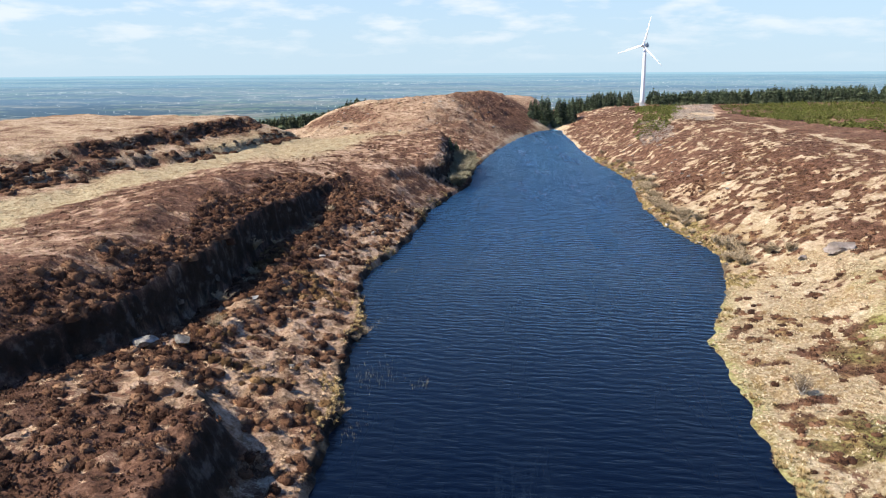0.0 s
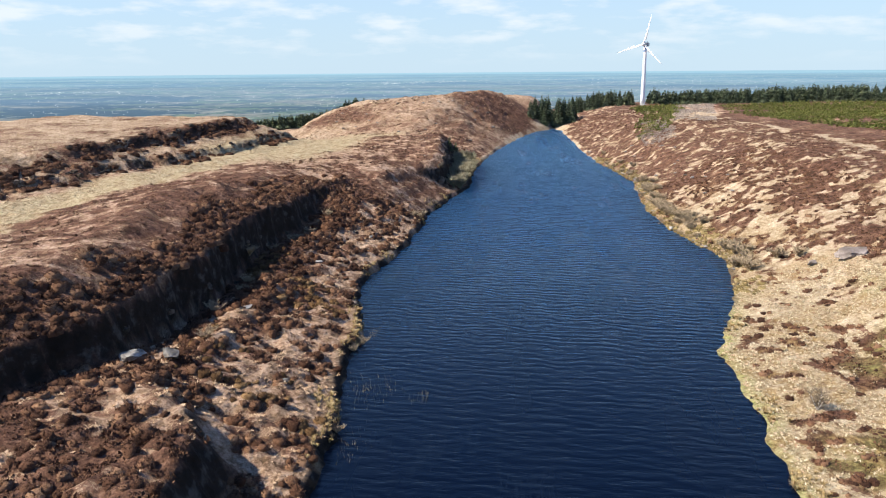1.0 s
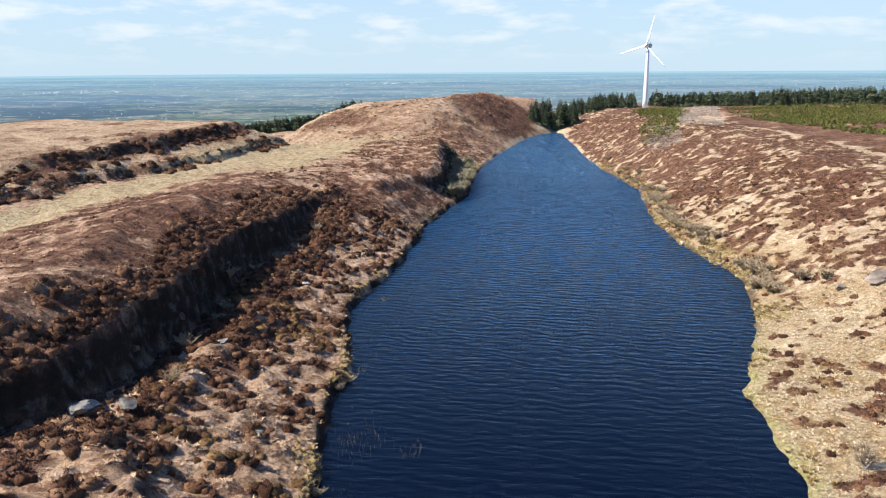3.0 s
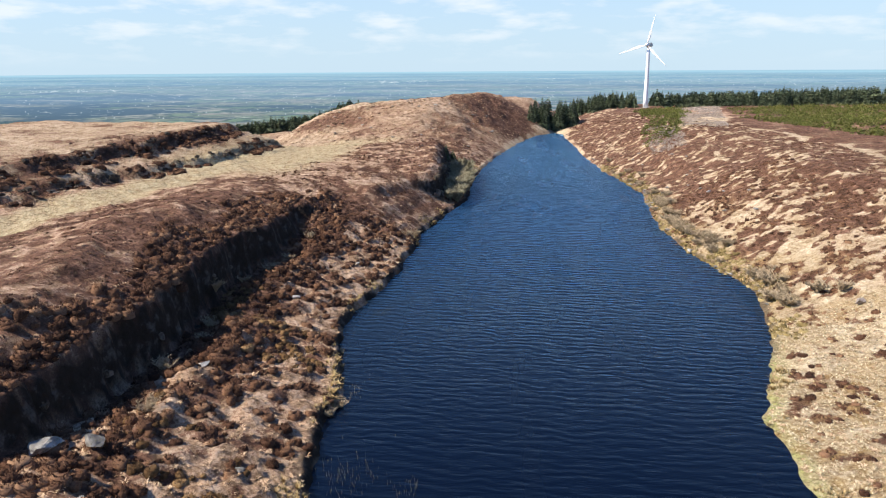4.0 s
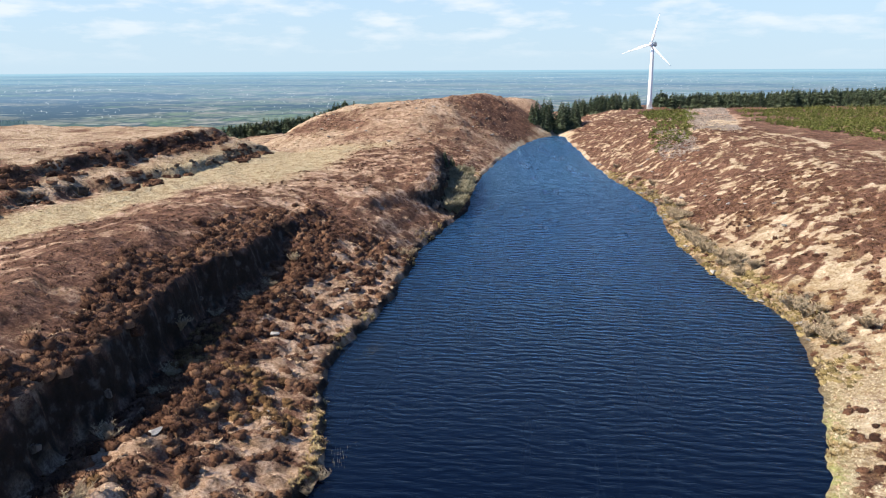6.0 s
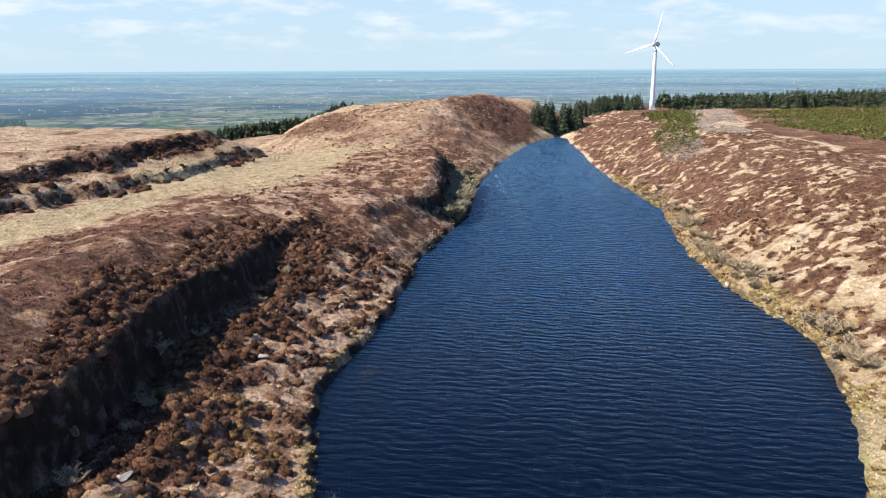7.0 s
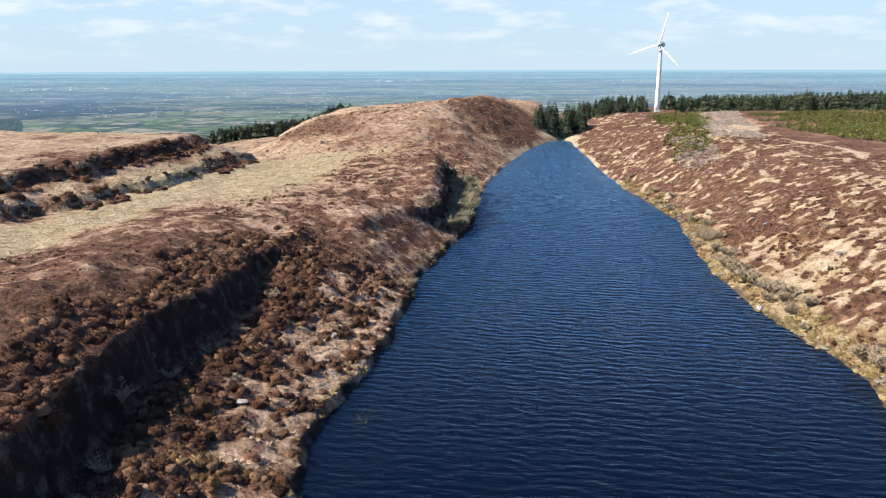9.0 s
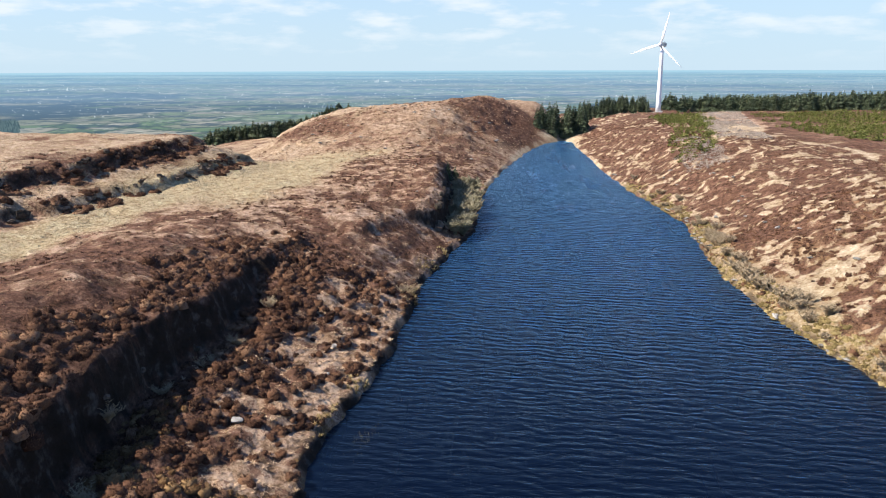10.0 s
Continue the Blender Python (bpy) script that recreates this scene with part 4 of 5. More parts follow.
keep_ = fbm(y_ / 5.0, np.where(r_[0] < 0.5, 3.0, 30.0), 89, 2) + 0.3 * (r_[2] - 0.5) > 0.57
y_, u_, r_ = y_[keep_], u_[keep_], r_[:, keep_]
x_ = shore_left(y_) - u_
w_ = 0.45 + 0.9 * r_[2] ** 2
scatter("scarp_heather", CUSHION, np.stack((x_, y_, surface(x_, y_) - 0.1), 1), np.stack((w_, w_ * 0.75), 1), HEATHER, "dark heather overhanging the low broken scarps", "heather", 14)
sow("hill", -150, 0, 295, 440, 1.9, 151, (0.4, 0.95), lambda x, y, u, v: (u > 2) & (u < 125) & (u > v), 0.3)
sow("right", 15, 95, 330, 455, 1.9, 161, (0.45, 0.95), lambda x, y, u, v: (v > 1) & (v < 60) & (v > u), 0.3)


def flat_grass():
    """Bleached grass tufts all over the low flat."""
    x, y, r = jittered(30, 58, 46, 122, 0.5, 181)
    zz, d, u, v, h, s, g, th = plant_field(x, y, r)
    m = (v > 0.4) & (v < 21) & (th < 0.52) & (r < 0.8)
    w = 0.2 + 0.28 * r[m]
    scatter("straw_grass", [tuft(9, 90 + k, 1.1, 0.085) for k in range(5)], np.stack((x[m], y[m], zz[m] - 0.04), 1), np.stack((w, w * 0.8), 1), STRAW, "bleached cream-coloured grass on the low flat", "grass", 183)


flat_grass()


def moor_grass_cover():
    """Low bleached tufts over the grassy track and the moor above the scarps."""
    x, y, r = jittered(-150, -40, 60, 300, 1.05, 185)
    z, d, u, v = ground_height(x, y)
    h, s, g, am = cover_fields(x, y, d, u, v)
    n = fbm(x / 4.0, y / 4.0, 187, 3)
    m = (u > 42) & (u < 128) & (h < 0.5) & (r + 0.8 * (n - 0.5) < 0.42)
    w = 0.3 + 0.4 * n[m]
    scatter("moor_grass", [tuft(5, 190 + k, 1.0, 0.12) for k in range(5)], np.stack((x[m], y[m], surface(x[m], y[m]) - 0.04), 1), np.stack((w, w * 0.42), 1), FADED, "faded tawny grass tufts on the open moor", "grass", 189)


moor_grass_cover()


def hill_grass():
    """Bleached tussocks that fleck the heathery hillside above the water."""
    x, y, r = jittered(-110, 8, 285, 455, 1.7, 195)
    z, d, u, v = ground_height(x, y)
    n = fbm(x / 7.0, y / 7.0, 197, 3)
    m = (u > 1.5) & (u < 90) & (u > v) & (r + 1.2 * (n - 0.5) < 0.34)
    w = 0.5 + 0.8 * r[m]
    scatter("hill_grass", [tuft(10, 210 + k, 1.2, 0.13) for k in range(5)], np.stack((x[m], y[m], surface(x[m], y[m]) - 0.04), 1), np.stack((w, w * 0.5), 1), TUSSOCK, "bleached tussocks flecking the heathery hillside", "grass", 199)


hill_grass()


def sedge_fringe():
    """Tawny sedge and rushes hanging over the water's edge."""
    rng = np.random.default_rng(7)
    y = np.concatenate((rng.uniform(34, 300, 1500), rng.uniform(34, 300, 1500)))
    side = np.arange(len(y)) < 1500
    off = rng.random(len(y)) ** 1.6 * 2.6 + 0.1
    x = np.where(side, shore_left(y) - off, shore_right(y) + off)
    keep = fbm(y / 6.0, np.where(side, 2.0, 9.0), 33, 2) > np.where(side, 0.65, 0.53)
    x, y = x[keep], y[keep]
    for cx, cy in ((-13.2, 61.0), (-14.6, 66.0), (-17.2, 87.5), (-18.6, 92.0), (-20.6, 168.0), (-23.5, 123.0)):
        n = 26
        yy = cy + rng.normal(size=n) * 1.8
        x, y = np.append(x, shore_left(yy) - rng.random(n) * 1.3), np.append(y, yy)
    z = np.maximum(surface(x, y), 0.02)
    w = 0.4 + 0.5 * rng.random(len(x))
    scatter("sedge", SEDGES, np.stack((x, y, z - 0.05), 1), np.stack((w, w * 0.85), 1), SEDGE, "tawny sedge along the water's edge", "sedge", 3)


sedge_fringe()

y_ = np.random.default_rng(191).uniform(112, 300, 1500)
r_ = np.random.default_rng(192).random((2, 1500))
x_ = shore_right(y_) + 0.15 + 4.6 * r_[0] ** 1.4
keep_ = fbm(x_ / 3.0, y_ / 3.0, 93, 2) + 0.2 * (r_[1] - 0.5) > 0.47
x_, y_, w_ = x_[keep_], y_[keep_], 0.25 + 0.5 * r_[1][keep_] ** 2
scatter("shore_scrub", LOW, np.stack((x_, y_, surface(x_, y_) - 0.05), 1), np.stack((w_, w_ * 0.95), 1), OLIVE, "olive and tawny scrub along the eroded shore", "scrub", 193)


def reed_beds():
    rng = np.random.default_rng(17)
    st = Sticks(3)
    for cx, cy, rx, ry, n in ((-13.0, 74, 3.4, 4.5, 120), (-7.0, 72, 1.8, 2.0, 36), (-19.5, 121, 1.4, 4.5, 60), (-16.5, 92, 1.0, 3, 30), (-12.0, 60, 1.2, 4, 40)):
        for k in range(n):
            x, y = cx + rng.normal() * rx * 0.5, cy + rng.normal() * ry * 0.5
            h, a = 0.25 + 0.45 * rng.random(), rng.random() * 6.28
            st.add((x, y, -0.2), (x + math.cos(a) * 0.2 * h, y + math.sin(a) * 0.2 * h, h), 0.011, 0.006)
    tagged(new("reeds", st.mesh("reeds", REED)), "sparse thin dead reeds standing in shallow water", "reeds", kind="stuff")


reed_beds()


# ---- stones ----
def boulder_mesh(name, seed, mat, flat=0.6, cuts=9):
    """A block with broken faces: a ball cut by planes, then roughened."""
    rng = np.random.default_rng(seed)
    bm = bmesh.new()
    bmesh.ops.create_icosphere(bm, subdivisions=3, radius=1.0)
    normals = rng.normal(size=(cuts, 3))
    normals /= np.linalg.norm(normals, axis=1)[:, None]
    offs = 0.36 + 0.30 * rng.random(cuts)
    for v in bm.verts:
        p = np.array(v.co)
        for n, o in zip(normals, offs):
            s = p @ n - o
            if s > 0:
                p = p - n * s
        q = Vector(p)
        q += q.normalized() * (noise.noise(q * 2.3 + Vector((seed, 0, 0))) * 0.12 + noise.noise(q * 6.0 + Vector((0, seed, 0))) * 0.06)
        v.co = (q.x, q.y, q.z * flat)
    me = bpy.data.meshes.new(name)
    bm.to_mesh(me)
    bm.free()
    me.materials.append(mat)
    return me


def block_mesh(name, seed, mat, blocks=4):
    """Broken slabs lying against one another, one mesh."""
    rng = np.random.default_rng(seed)
    bm = bmesh.new()
    for k in range(blocks):
        made = bmesh.ops.create_cube(bm, size=1.0)["verts"]
        m = pose(rng.uniform(-.7, .7), rng.uniform(-.35, .35), rng.uniform(-.15, .35), rng.uniform(-16, 16), rng.uniform(-16, 16), rng.uniform(-35, 35)) @ Matrix.Diagonal((rng.uniform(.6, 1.2), rng.uniform(.5, .9), rng.uniform(.4, .8), 1))
        bmesh.ops.transform(bm, matrix=m, verts=made)
    bmesh.ops.subdivide_edges(bm, edges=bm.edges[:], cuts=2, use_grid_fill=True)
    for v in bm.verts:
        q = v.co * 1.7 + Vector((seed, 0, 0))
        v.co += Vector((noise.noise(q), noise.noise(q + Vector((7, 0, 0))), noise.noise(q + Vector((0, 9, 0))))) * 0.16
    me = bpy.data.meshes.new(name)
    bm.to_mesh(me)
    bm.free()
    me.materials.append(mat)
    return me


PALE_STONES = [boulder_mesh("boulder", 200 + k, STONE) for k in range(5)]
DARK_STONES = [block_mesh("ledge_rock", 220 + k, LEDGE) for k in range(6)]
OUTCROPS = [boulder_mesh("outcrop", 246 + k, PINK_STONE, 0.75, 15) for k in range(2)]
stone_rng = np.random.default_rng(23)


def stone(name, me, x, y, sx, sy, sz, label, category, group="", sink=0.35, yaw=None, z=None):
    ob = new(name, me)
    zz = (at(x, y) if z is None else z) + sz * (0.6 - sink)
    ob.matrix_basis = pose(x, y, zz, stone_rng.uniform(-8, 8), stone_rng.uniform(-8, 8), stone_rng.uniform(0, 360) if yaw is None else yaw) @ Matrix.Diagonal((sx, sy, sz, 1))
    return tagged(ob, label, category, group)


stone("boulder", PALE_STONES[0], -35.9, 63.1, 1.6, 1.3, 1.6, "large pale lichened boulder among heather", "boulder", "boulders on the bank", 0.1)
stone("boulder", PALE_STONES[1], -32.7, 65.0, 1.5, 1.2, 1.5, "large pale lichened boulder among heather", "boulder", "boulders on the bank", 0.1)
stone("boulder", PALE_STONES[2], -32.2, 85.2, 1.0, 0.7, 0.75, "small flat pale boulder among heather", "boulder", "boulders on the bank", 0.0)
stone("boulder", PALE_STONES[3], -31.8, 116.8, 0.9, 0.7, 0.7, "small pale boulder on the heathery bank", "boulder", "boulders on the bank", 0.0)
stone("boulder", PALE_STONES[4], -27.5, 139.5, 0.6, 0.5, 0.5, "small pale boulder on the heathery bank", "boulder", "boulders on the bank", 0.0)
stone("shore_rock", PALE_STONES[0], 37.0, 165.9, 1.3, 0.9, 0.8, "pale rock standing at the water's edge", "rock", "rocks on the shore", 0.2, z=0.1)
stone("shore_rock", PALE_STONES[2], 41.6, 154.6, 1.8, 1.0, 0.7, "flat pale slab at the water's edge", "rock", "rocks on the shore", 0.2, z=0.3)
stone("shore_rock", PALE_STONES[3], 39.4, 160.0, 0.8, 0.6, 0.5, "small pale rock at the water's edge", "rock", "rocks on the shore", 0.2, z=0.1)
stone("shore_rock", PALE_STONES[1], 35.2, 172.0, 0.6, 0.5, 0.4, "small pale rock at the water's edge", "rock", "rocks on the shore", 0.2, z=0.05)
stone("outcrop", OUTCROPS[0], 56.8, 117.0, 3.4, 2.2, 2.4, "grey rock outcrop in the grassy slope", "outcrop", "outcrops on the slope", 0.6, 20)
stone("outcrop", OUTCROPS[1], 51.5, 119.5, 1.5, 1.0, 1.0, "small grey rock outcrop in the grassy slope", "outcrop", "outcrops on the slope", 0.5, 40)
for k in range(26):
    yy = stone_rng.uniform(118, 330)
    s = stone_rng.uniform(0.3, 0.9)
    stone("shore_stone", PALE_STONES[k % 5], float(shore_right(np.array([yy]))[0]) + stone_rng.uniform(0.0, 1.4), yy, s * 1.3, s, s * 0.7, "weathered stone in the eroded shore", "rock", "stones along the shore", 0.3)
for k in range(16):
    yy = 175 + 7.5 * k * stone_rng.uniform(0.9, 1.1)
    stone("slope_rock", PALE_STONES[k % 5], float(shore_right(np.array([yy]))[0]) + stone_rng.uniform(5, 20), yy, stone_rng.uniform(.5, 1.0), stone_rng.uniform(.4, .7), stone_rng.uniform(.4, .7),
          "small pinkish-grey rock showing through heather", "rock", "rocks on the heather slope", 0.15)
for k in range(30):
    xx, yy = stone_rng.uniform(-95, -14), stone_rng.uniform(315, 420)
    stone("hill_rock", PALE_STONES[k % 5], xx, yy, stone_rng.uniform(.6, 1.3), stone_rng.uniform(.5, 1.0), stone_rng.uniform(.4, .8), "pale rock on the grassy hill", "rock", "rocks on the hill", 0.15)
for k in range(26):
    yy = stone_rng.uniform(45, 300)
    stone("bank_stone", PALE_STONES[k % 5], float(shore_left(np.array([yy]))[0]) - stone_rng.uniform(1, 17), yy, stone_rng.uniform(.25, .6), stone_rng.uniform(.2, .45), stone_rng.uniform(.25, .45),
          "small pale stone among heather cushions", "stone", "stones on the bank", 0.1)


def ledge_rocks():
    """Broken dark rock along the two low scarps and in the quarry face."""
    for k in range(60):
        y = 126 + 2.2 * k + stone_rng.uniform(-1, 1)
        for lo, prob in ((0, 0.62), (1, 0.42 if y > 152 else 0.0)):
            if stone_rng.random() > prob:
                continue
            wig = float((fbm(np.array([y / 14.0]), np.array([0.0]), 31, 3)[0] - 0.5) * 5.0)
            base = float(np.interp(y, (125, 155, 180, 230), (75, 71, 66, 67)) if lo == 0 else np.interp(y, (125, 155, 180, 230), (81, 79, 78, 79)))
            u = base + (wig if lo == 0 else -wig) + stone_rng.uniform(-1.2, 0.8)
            x = float(shore_left(np.array([y]))[0]) - u
            s = stone_rng.uniform(0.5, 1.15)
            stone("ledge_rock", DARK_STONES[int(stone_rng.integers(0, 6))], x, y, s * 1.5, s * 1.0, s * stone_rng.uniform(0.7, 1.2), "dark weathered rock in a low broken scarp", "rock", "rocks of the low scarps", 0.42)
    for k in range(9):
        y = 58 + 10.5 * k + stone_rng.uniform(-1, 1)
        wig = float((fbm(np.array([y / 14.0]), np.array([0.0]), 31, 3)[0] - 0.5) * 2.5)
        u = float(np.interp(y, (50, 60, 75, 100, 125, 155), (29, 25.6, 22.8, 19.7, 19.3, 22.6))) + wig + stone_rng.uniform(-0.4, 0.6)
        x = float(shore_left(np.array([y]))[0]) - u
        s = stone_rng.uniform(0.35, 0.75)
        stone("quarry_rock", DARK_STONES[int(stone_rng.integers(0, 6))], x, y, s, s * 1.1, s * stone_rng.uniform(0.9, 1.5), "dark grey rock in the shaded quarry face", "rock", "rocks of the quarry face", 0.75)
    for k in range(20):
        y = 210 + 3.4 * k
        x = float(shore_left(np.array([y]))[0]) - float(np.interp(y, (210, 230, 256, 275), (5.2, 7.4, 7.8, 9.6))) - stone_rng.uniform(-0.4, 0.6)
        s = stone_rng.uniform(0.8, 1.5)
        stone("cliff_rock", DARK_STONES[k % 6], x, y, s, s, s * 1.3, "dark rock in a small shaded cliff", "rock", "rocks of the lakeside cliff", 0.3)


ledge_rocks()


# ---- bare shrubs ----
def shrub_meshes(seed, stems, twigs, height, spread, thick=1.0, bark=None):
    rng = np.random.default_rng(seed)
    wood, fine = Sticks(4), Sticks(3)
    for s in range(stems):
        t = rng.random() * 2 * math.pi
        lean = spread * (0.2 + 0.8 * rng.random())
        a = np.array((math.cos(t), math.sin(t), 0)) * 0.15
        pts = [a]
        for k in range(1, 4):
            f = k / 3
            bend = np.array((math.cos(t), math.sin(t), 0)) * lean * f ** 1.3
            pts.append(a + bend + np.array((rng.normal() * .08, rng.normal() * .08, height * f * (0.62 + 0.25 * rng.random()))))
        for k in range(3):
            wood.add(pts[k], pts[k + 1], 0.045 * (1 - k / 4), 0.045 * (1 - (k + 1) / 4))
        for w in range(twigs):
            f = 0.25 + 0.75 * rng.random()
            k = min(int(f * 3), 2)
            p = pts[k] + (pts[k + 1] - pts[k]) * (f * 3 - k)
            t2 = rng.random() * 2 * math.pi
            ln = height * (0.14 + 0.22 * rng.random())
            q = p + np.array((math.cos(t2) * ln * .8, math.sin(t2) * ln * .8, ln * (0.25 + 0.6 * rng.random())))
            fine.add(p, q, 0.019 * thick, 0.009 * thick)
            for _ in range(2):
                t3 = t2 + rng.normal() * 0.9
                m = p + (q - p) * (0.4 + 0.5 * rng.random())
                fine.add(m, m + np.array((math.cos(t3) * ln * .4, math.sin(t3) * ln * .4, ln * (0.1 + 0.4 * rng.random()))), 0.014 * thick, 0.007 * thick)
    return wood.mesh("stems", bark or TWIG), fine.mesh("twigs", bark or TWIG)


SHRUBS = [shrub_meshes(300 + k, 12, 20, 1.9, 1.5, 1.3) for k in range(3)]
BROWN_BUSHES = [shrub_meshes(320 + k, 13, 17, 1.6, 1.5, 3.0) for k in range(3)]
THICKETS = [shrub_meshes(310 + k, 15, 18, 1.9, 1.1, 4.0, WILLOW) for k in range(3)]
SHRUB_RNG = np.random.default_rng(29)


def shrub(x, y, size, label="bare grey-brown willow bush on the shore", group="bare bushes on the shore", z=None, kinds=SHRUBS):
    ob = thing("willow_bush", x, y, (at(x, y) if z is None else z) - 0.05, label, "bush", group, SHRUB_RNG.uniform(0, 360), size)
    a, b = kinds[int(SHRUB_RNG.integers(0, 3))]
    part("rootstock", a, None, ob)
    part("crown", b, None, ob)


for x, y, s in ((42.2, 131.4, 1.0), (43.6, 128.5, 0.9), (43.6, 142.6, 1.05), (44.6, 139.5, 1.0), (48.5, 128.0, 0.9), (51.0, 125.5, 0.8), (39.4, 169.5, 1.2), (40.8, 167.0, 1.0),
                (38.0, 178.0, 1.15), (37.2, 183.5, 1.2), (36.8, 188.0, 1.1), (38.4, 193.0, 1.0), (37.6, 200.0, 0.9), (38.2, 207.0, 1.0), (39.6, 213.0, 0.8), (41.0, 221.0, 0.8)):
    shrub(x, y, s * 1.45, kinds=BROWN_BUSHES)
for k in range(30):
    yy = SHRUB_RNG.uniform(118, 300)
    shrub(float(shore_right(np.array([yy]))[0]) + SHRUB_RNG.uniform(0.3, 5.0), yy, SHRUB_RNG.uniform(0.7, 1.4), "low bare brown bush at the water's edge", "low bushes on the shore", kinds=BROWN_BUSHES)
for x, y, s in ((-21.6, 168.6, 1.1), (-22.9, 166.5, 0.8), (-17.4, 88.0, 0.75), (-17.9, 85.6, 0.6), (-14.3, 63.0, 0.7)):
    shrub(x, y, s, "bare tawny bush hanging over the water", "bare bushes on the bank")
for k in range(9):
    yy = 74 + 8.5 * k + SHRUB_RNG.uniform(-3, 3)
    shrub(float(shore_left(np.array([yy]))[0]) - SHRUB_RNG.uniform(15.5, 19), yy, SHRUB_RNG.uniform(0.7, 1.1), "bare grey bush in the shade of the quarry face", "bushes below the quarry face")
for k in range(34):
    yy = 214 + 1.75 * k + SHRUB_RNG.uniform(-1, 1)
    room = float(np.interp(yy, (210, 220, 230, 256, 275), (2.0, 4.2, 6.2, 6.4, 6.5)))
    shrub(float(shore_left(np.array([yy]))[0]) - 0.5 - SHRUB_RNG.random() * room, yy, SHRUB_RNG.uniform(1.4, 2.5), "bare olive-grey willow bush below a small cliff", "bushes below the lakeside cliff", kinds=THICKETS)


def bare_tree():
    x, y = 35.9, 71.6
    ob = thing("bare_tree", x, y, at(x, y) - 0.1, "small bare pale-barked tree in grass by the water", "tree", yaw=30)
    rng = np.random.default_rng(41)
    trunk, limbs = Sticks(6), Sticks(3)
    forks = []
    for t, lean, h in ((0.4, 0.6, 1.5), (2.6, 0.9, 1.7), (4.4, 0.7, 1.3), (5.5, 0.4, 1.8)):
        p = np.zeros(3)
        for k in range(3):
            q = p + np.array((math.cos(t) * lean / 3, math.sin(t) * lean / 3, h / 3)) + rng.normal(size=3) * 0.05
            trunk.add(p, q, 0.10 - 0.02 * k, 0.08 - 0.02 * k)
            forks.append(q)
            p = q
    for f in forks:
        for k in range(9):
            t, ln = rng.random() * 6.28, 0.5 + 0.7 * rng.random()
            q = f + np.array((math.cos(t) * ln * .8, math.sin(t) * ln * .8, ln * (0.3 + .5 * rng.random())))
            limbs.add(f, q, 0.024, 0.008)
            for j in range(5):
                m, t2 = f + (q - f) * rng.uniform(.3, 1), t + rng.normal()
                limbs.add(m, m + np.array((math.cos(t2) * .35, math.sin(t2) * .35, .12 + .25 * rng.random())), 0.012, 0.005)
    part("trunk", trunk.mesh("trunk", PALE_BARK), None, ob)
    part("crown", limbs.mesh("crown", DARK_TWIG), None, ob)


bare_tree()


# ---- conifers ----
def spray(vs, fs, base, dirn, ln, wide, droop):
    """One branch: a flat spray and a hanging one, crossed."""
    side = np.array((-dirn[1], dirn[0], 0))
    tip = base + dirn * ln + np.array((0, 0, -droop))
    mid = base + dirn * ln * 0.55 + np.array((0, 0, -droop * 0.35))
    k = len(vs)
    vs += [base, mid + side * wide, tip, mid - side * wide, mid + np.array((0, 0, wide * 0.5)), mid - np.array((0, 0, wide * 0.8))]
    fs += [(k, k + 1, k + 2), (k, k + 2, k + 3), (k, k + 4, k + 2), (k, k + 2, k + 5)]


def conifer_meshes(seed, tiers=16, arms=8, bare=0.06, radius=0.25):
    """A spruce of unit height."""
    rng = np.random.default_rng(seed)
    st = Sticks(6)
    st.add((0, 0, -0.03), (0, 0, 0.5), 0.016, 0.010)
    st.add((0, 0, 0.5), (0, 0, 0.97), 0.010, 0.002)
    vs, fs = [], []
    for k in range(tiers):
        f = k / (tiers - 1)
        z = bare + (0.98 - bare) * f
        r = radius * (1 - f ** 1.4) ** 0.8 + 0.02 if radius > 0.3 else radius * (1 - f) ** 0.8 + 0.018
        for a in range(arms if f < 0.8 else arms - 3):
            if rng.random() < 0.1:
                continue
            t = (a + 0.5 * (k % 2) + rng.normal() * 0.2) / arms * 2 * math.pi
            ln = r * (0.7 + 0.55 * rng.random())
            spray(vs, fs, np.array((0, 0, z + rng.normal() * 0.012)), np.array((math.cos(t), math.sin(t), 0)), ln, ln * 0.42, ln * (0.15 + 0.4 * rng.random()) - 0.3 * ln * f)
    return st.mesh("trunk", BARK), mesh_from("crown", np.array(vs), np.array(fs), NEEDLE, False)


CONIFERS = [conifer_meshes(400 + k) for k in range(3)] + [conifer_meshes(410 + k, 12, 8, 0.16, 0.34) for k in range(2)]
TREE_RNG = np.random.default_rng(53)


def conifer(x, y, h, label, group, kinds=(0, 1, 2)):
    a, b = CONIFERS[kinds[int(TREE_RNG.integers(0, len(kinds)))]]
    ob = thing("conifer", x, y, at(x, y) - 0.1, label, "tree", group, TREE_RNG.uniform(0, 360), h)
    part("trunk", a, None, ob)
    part("crown", b, None, ob)


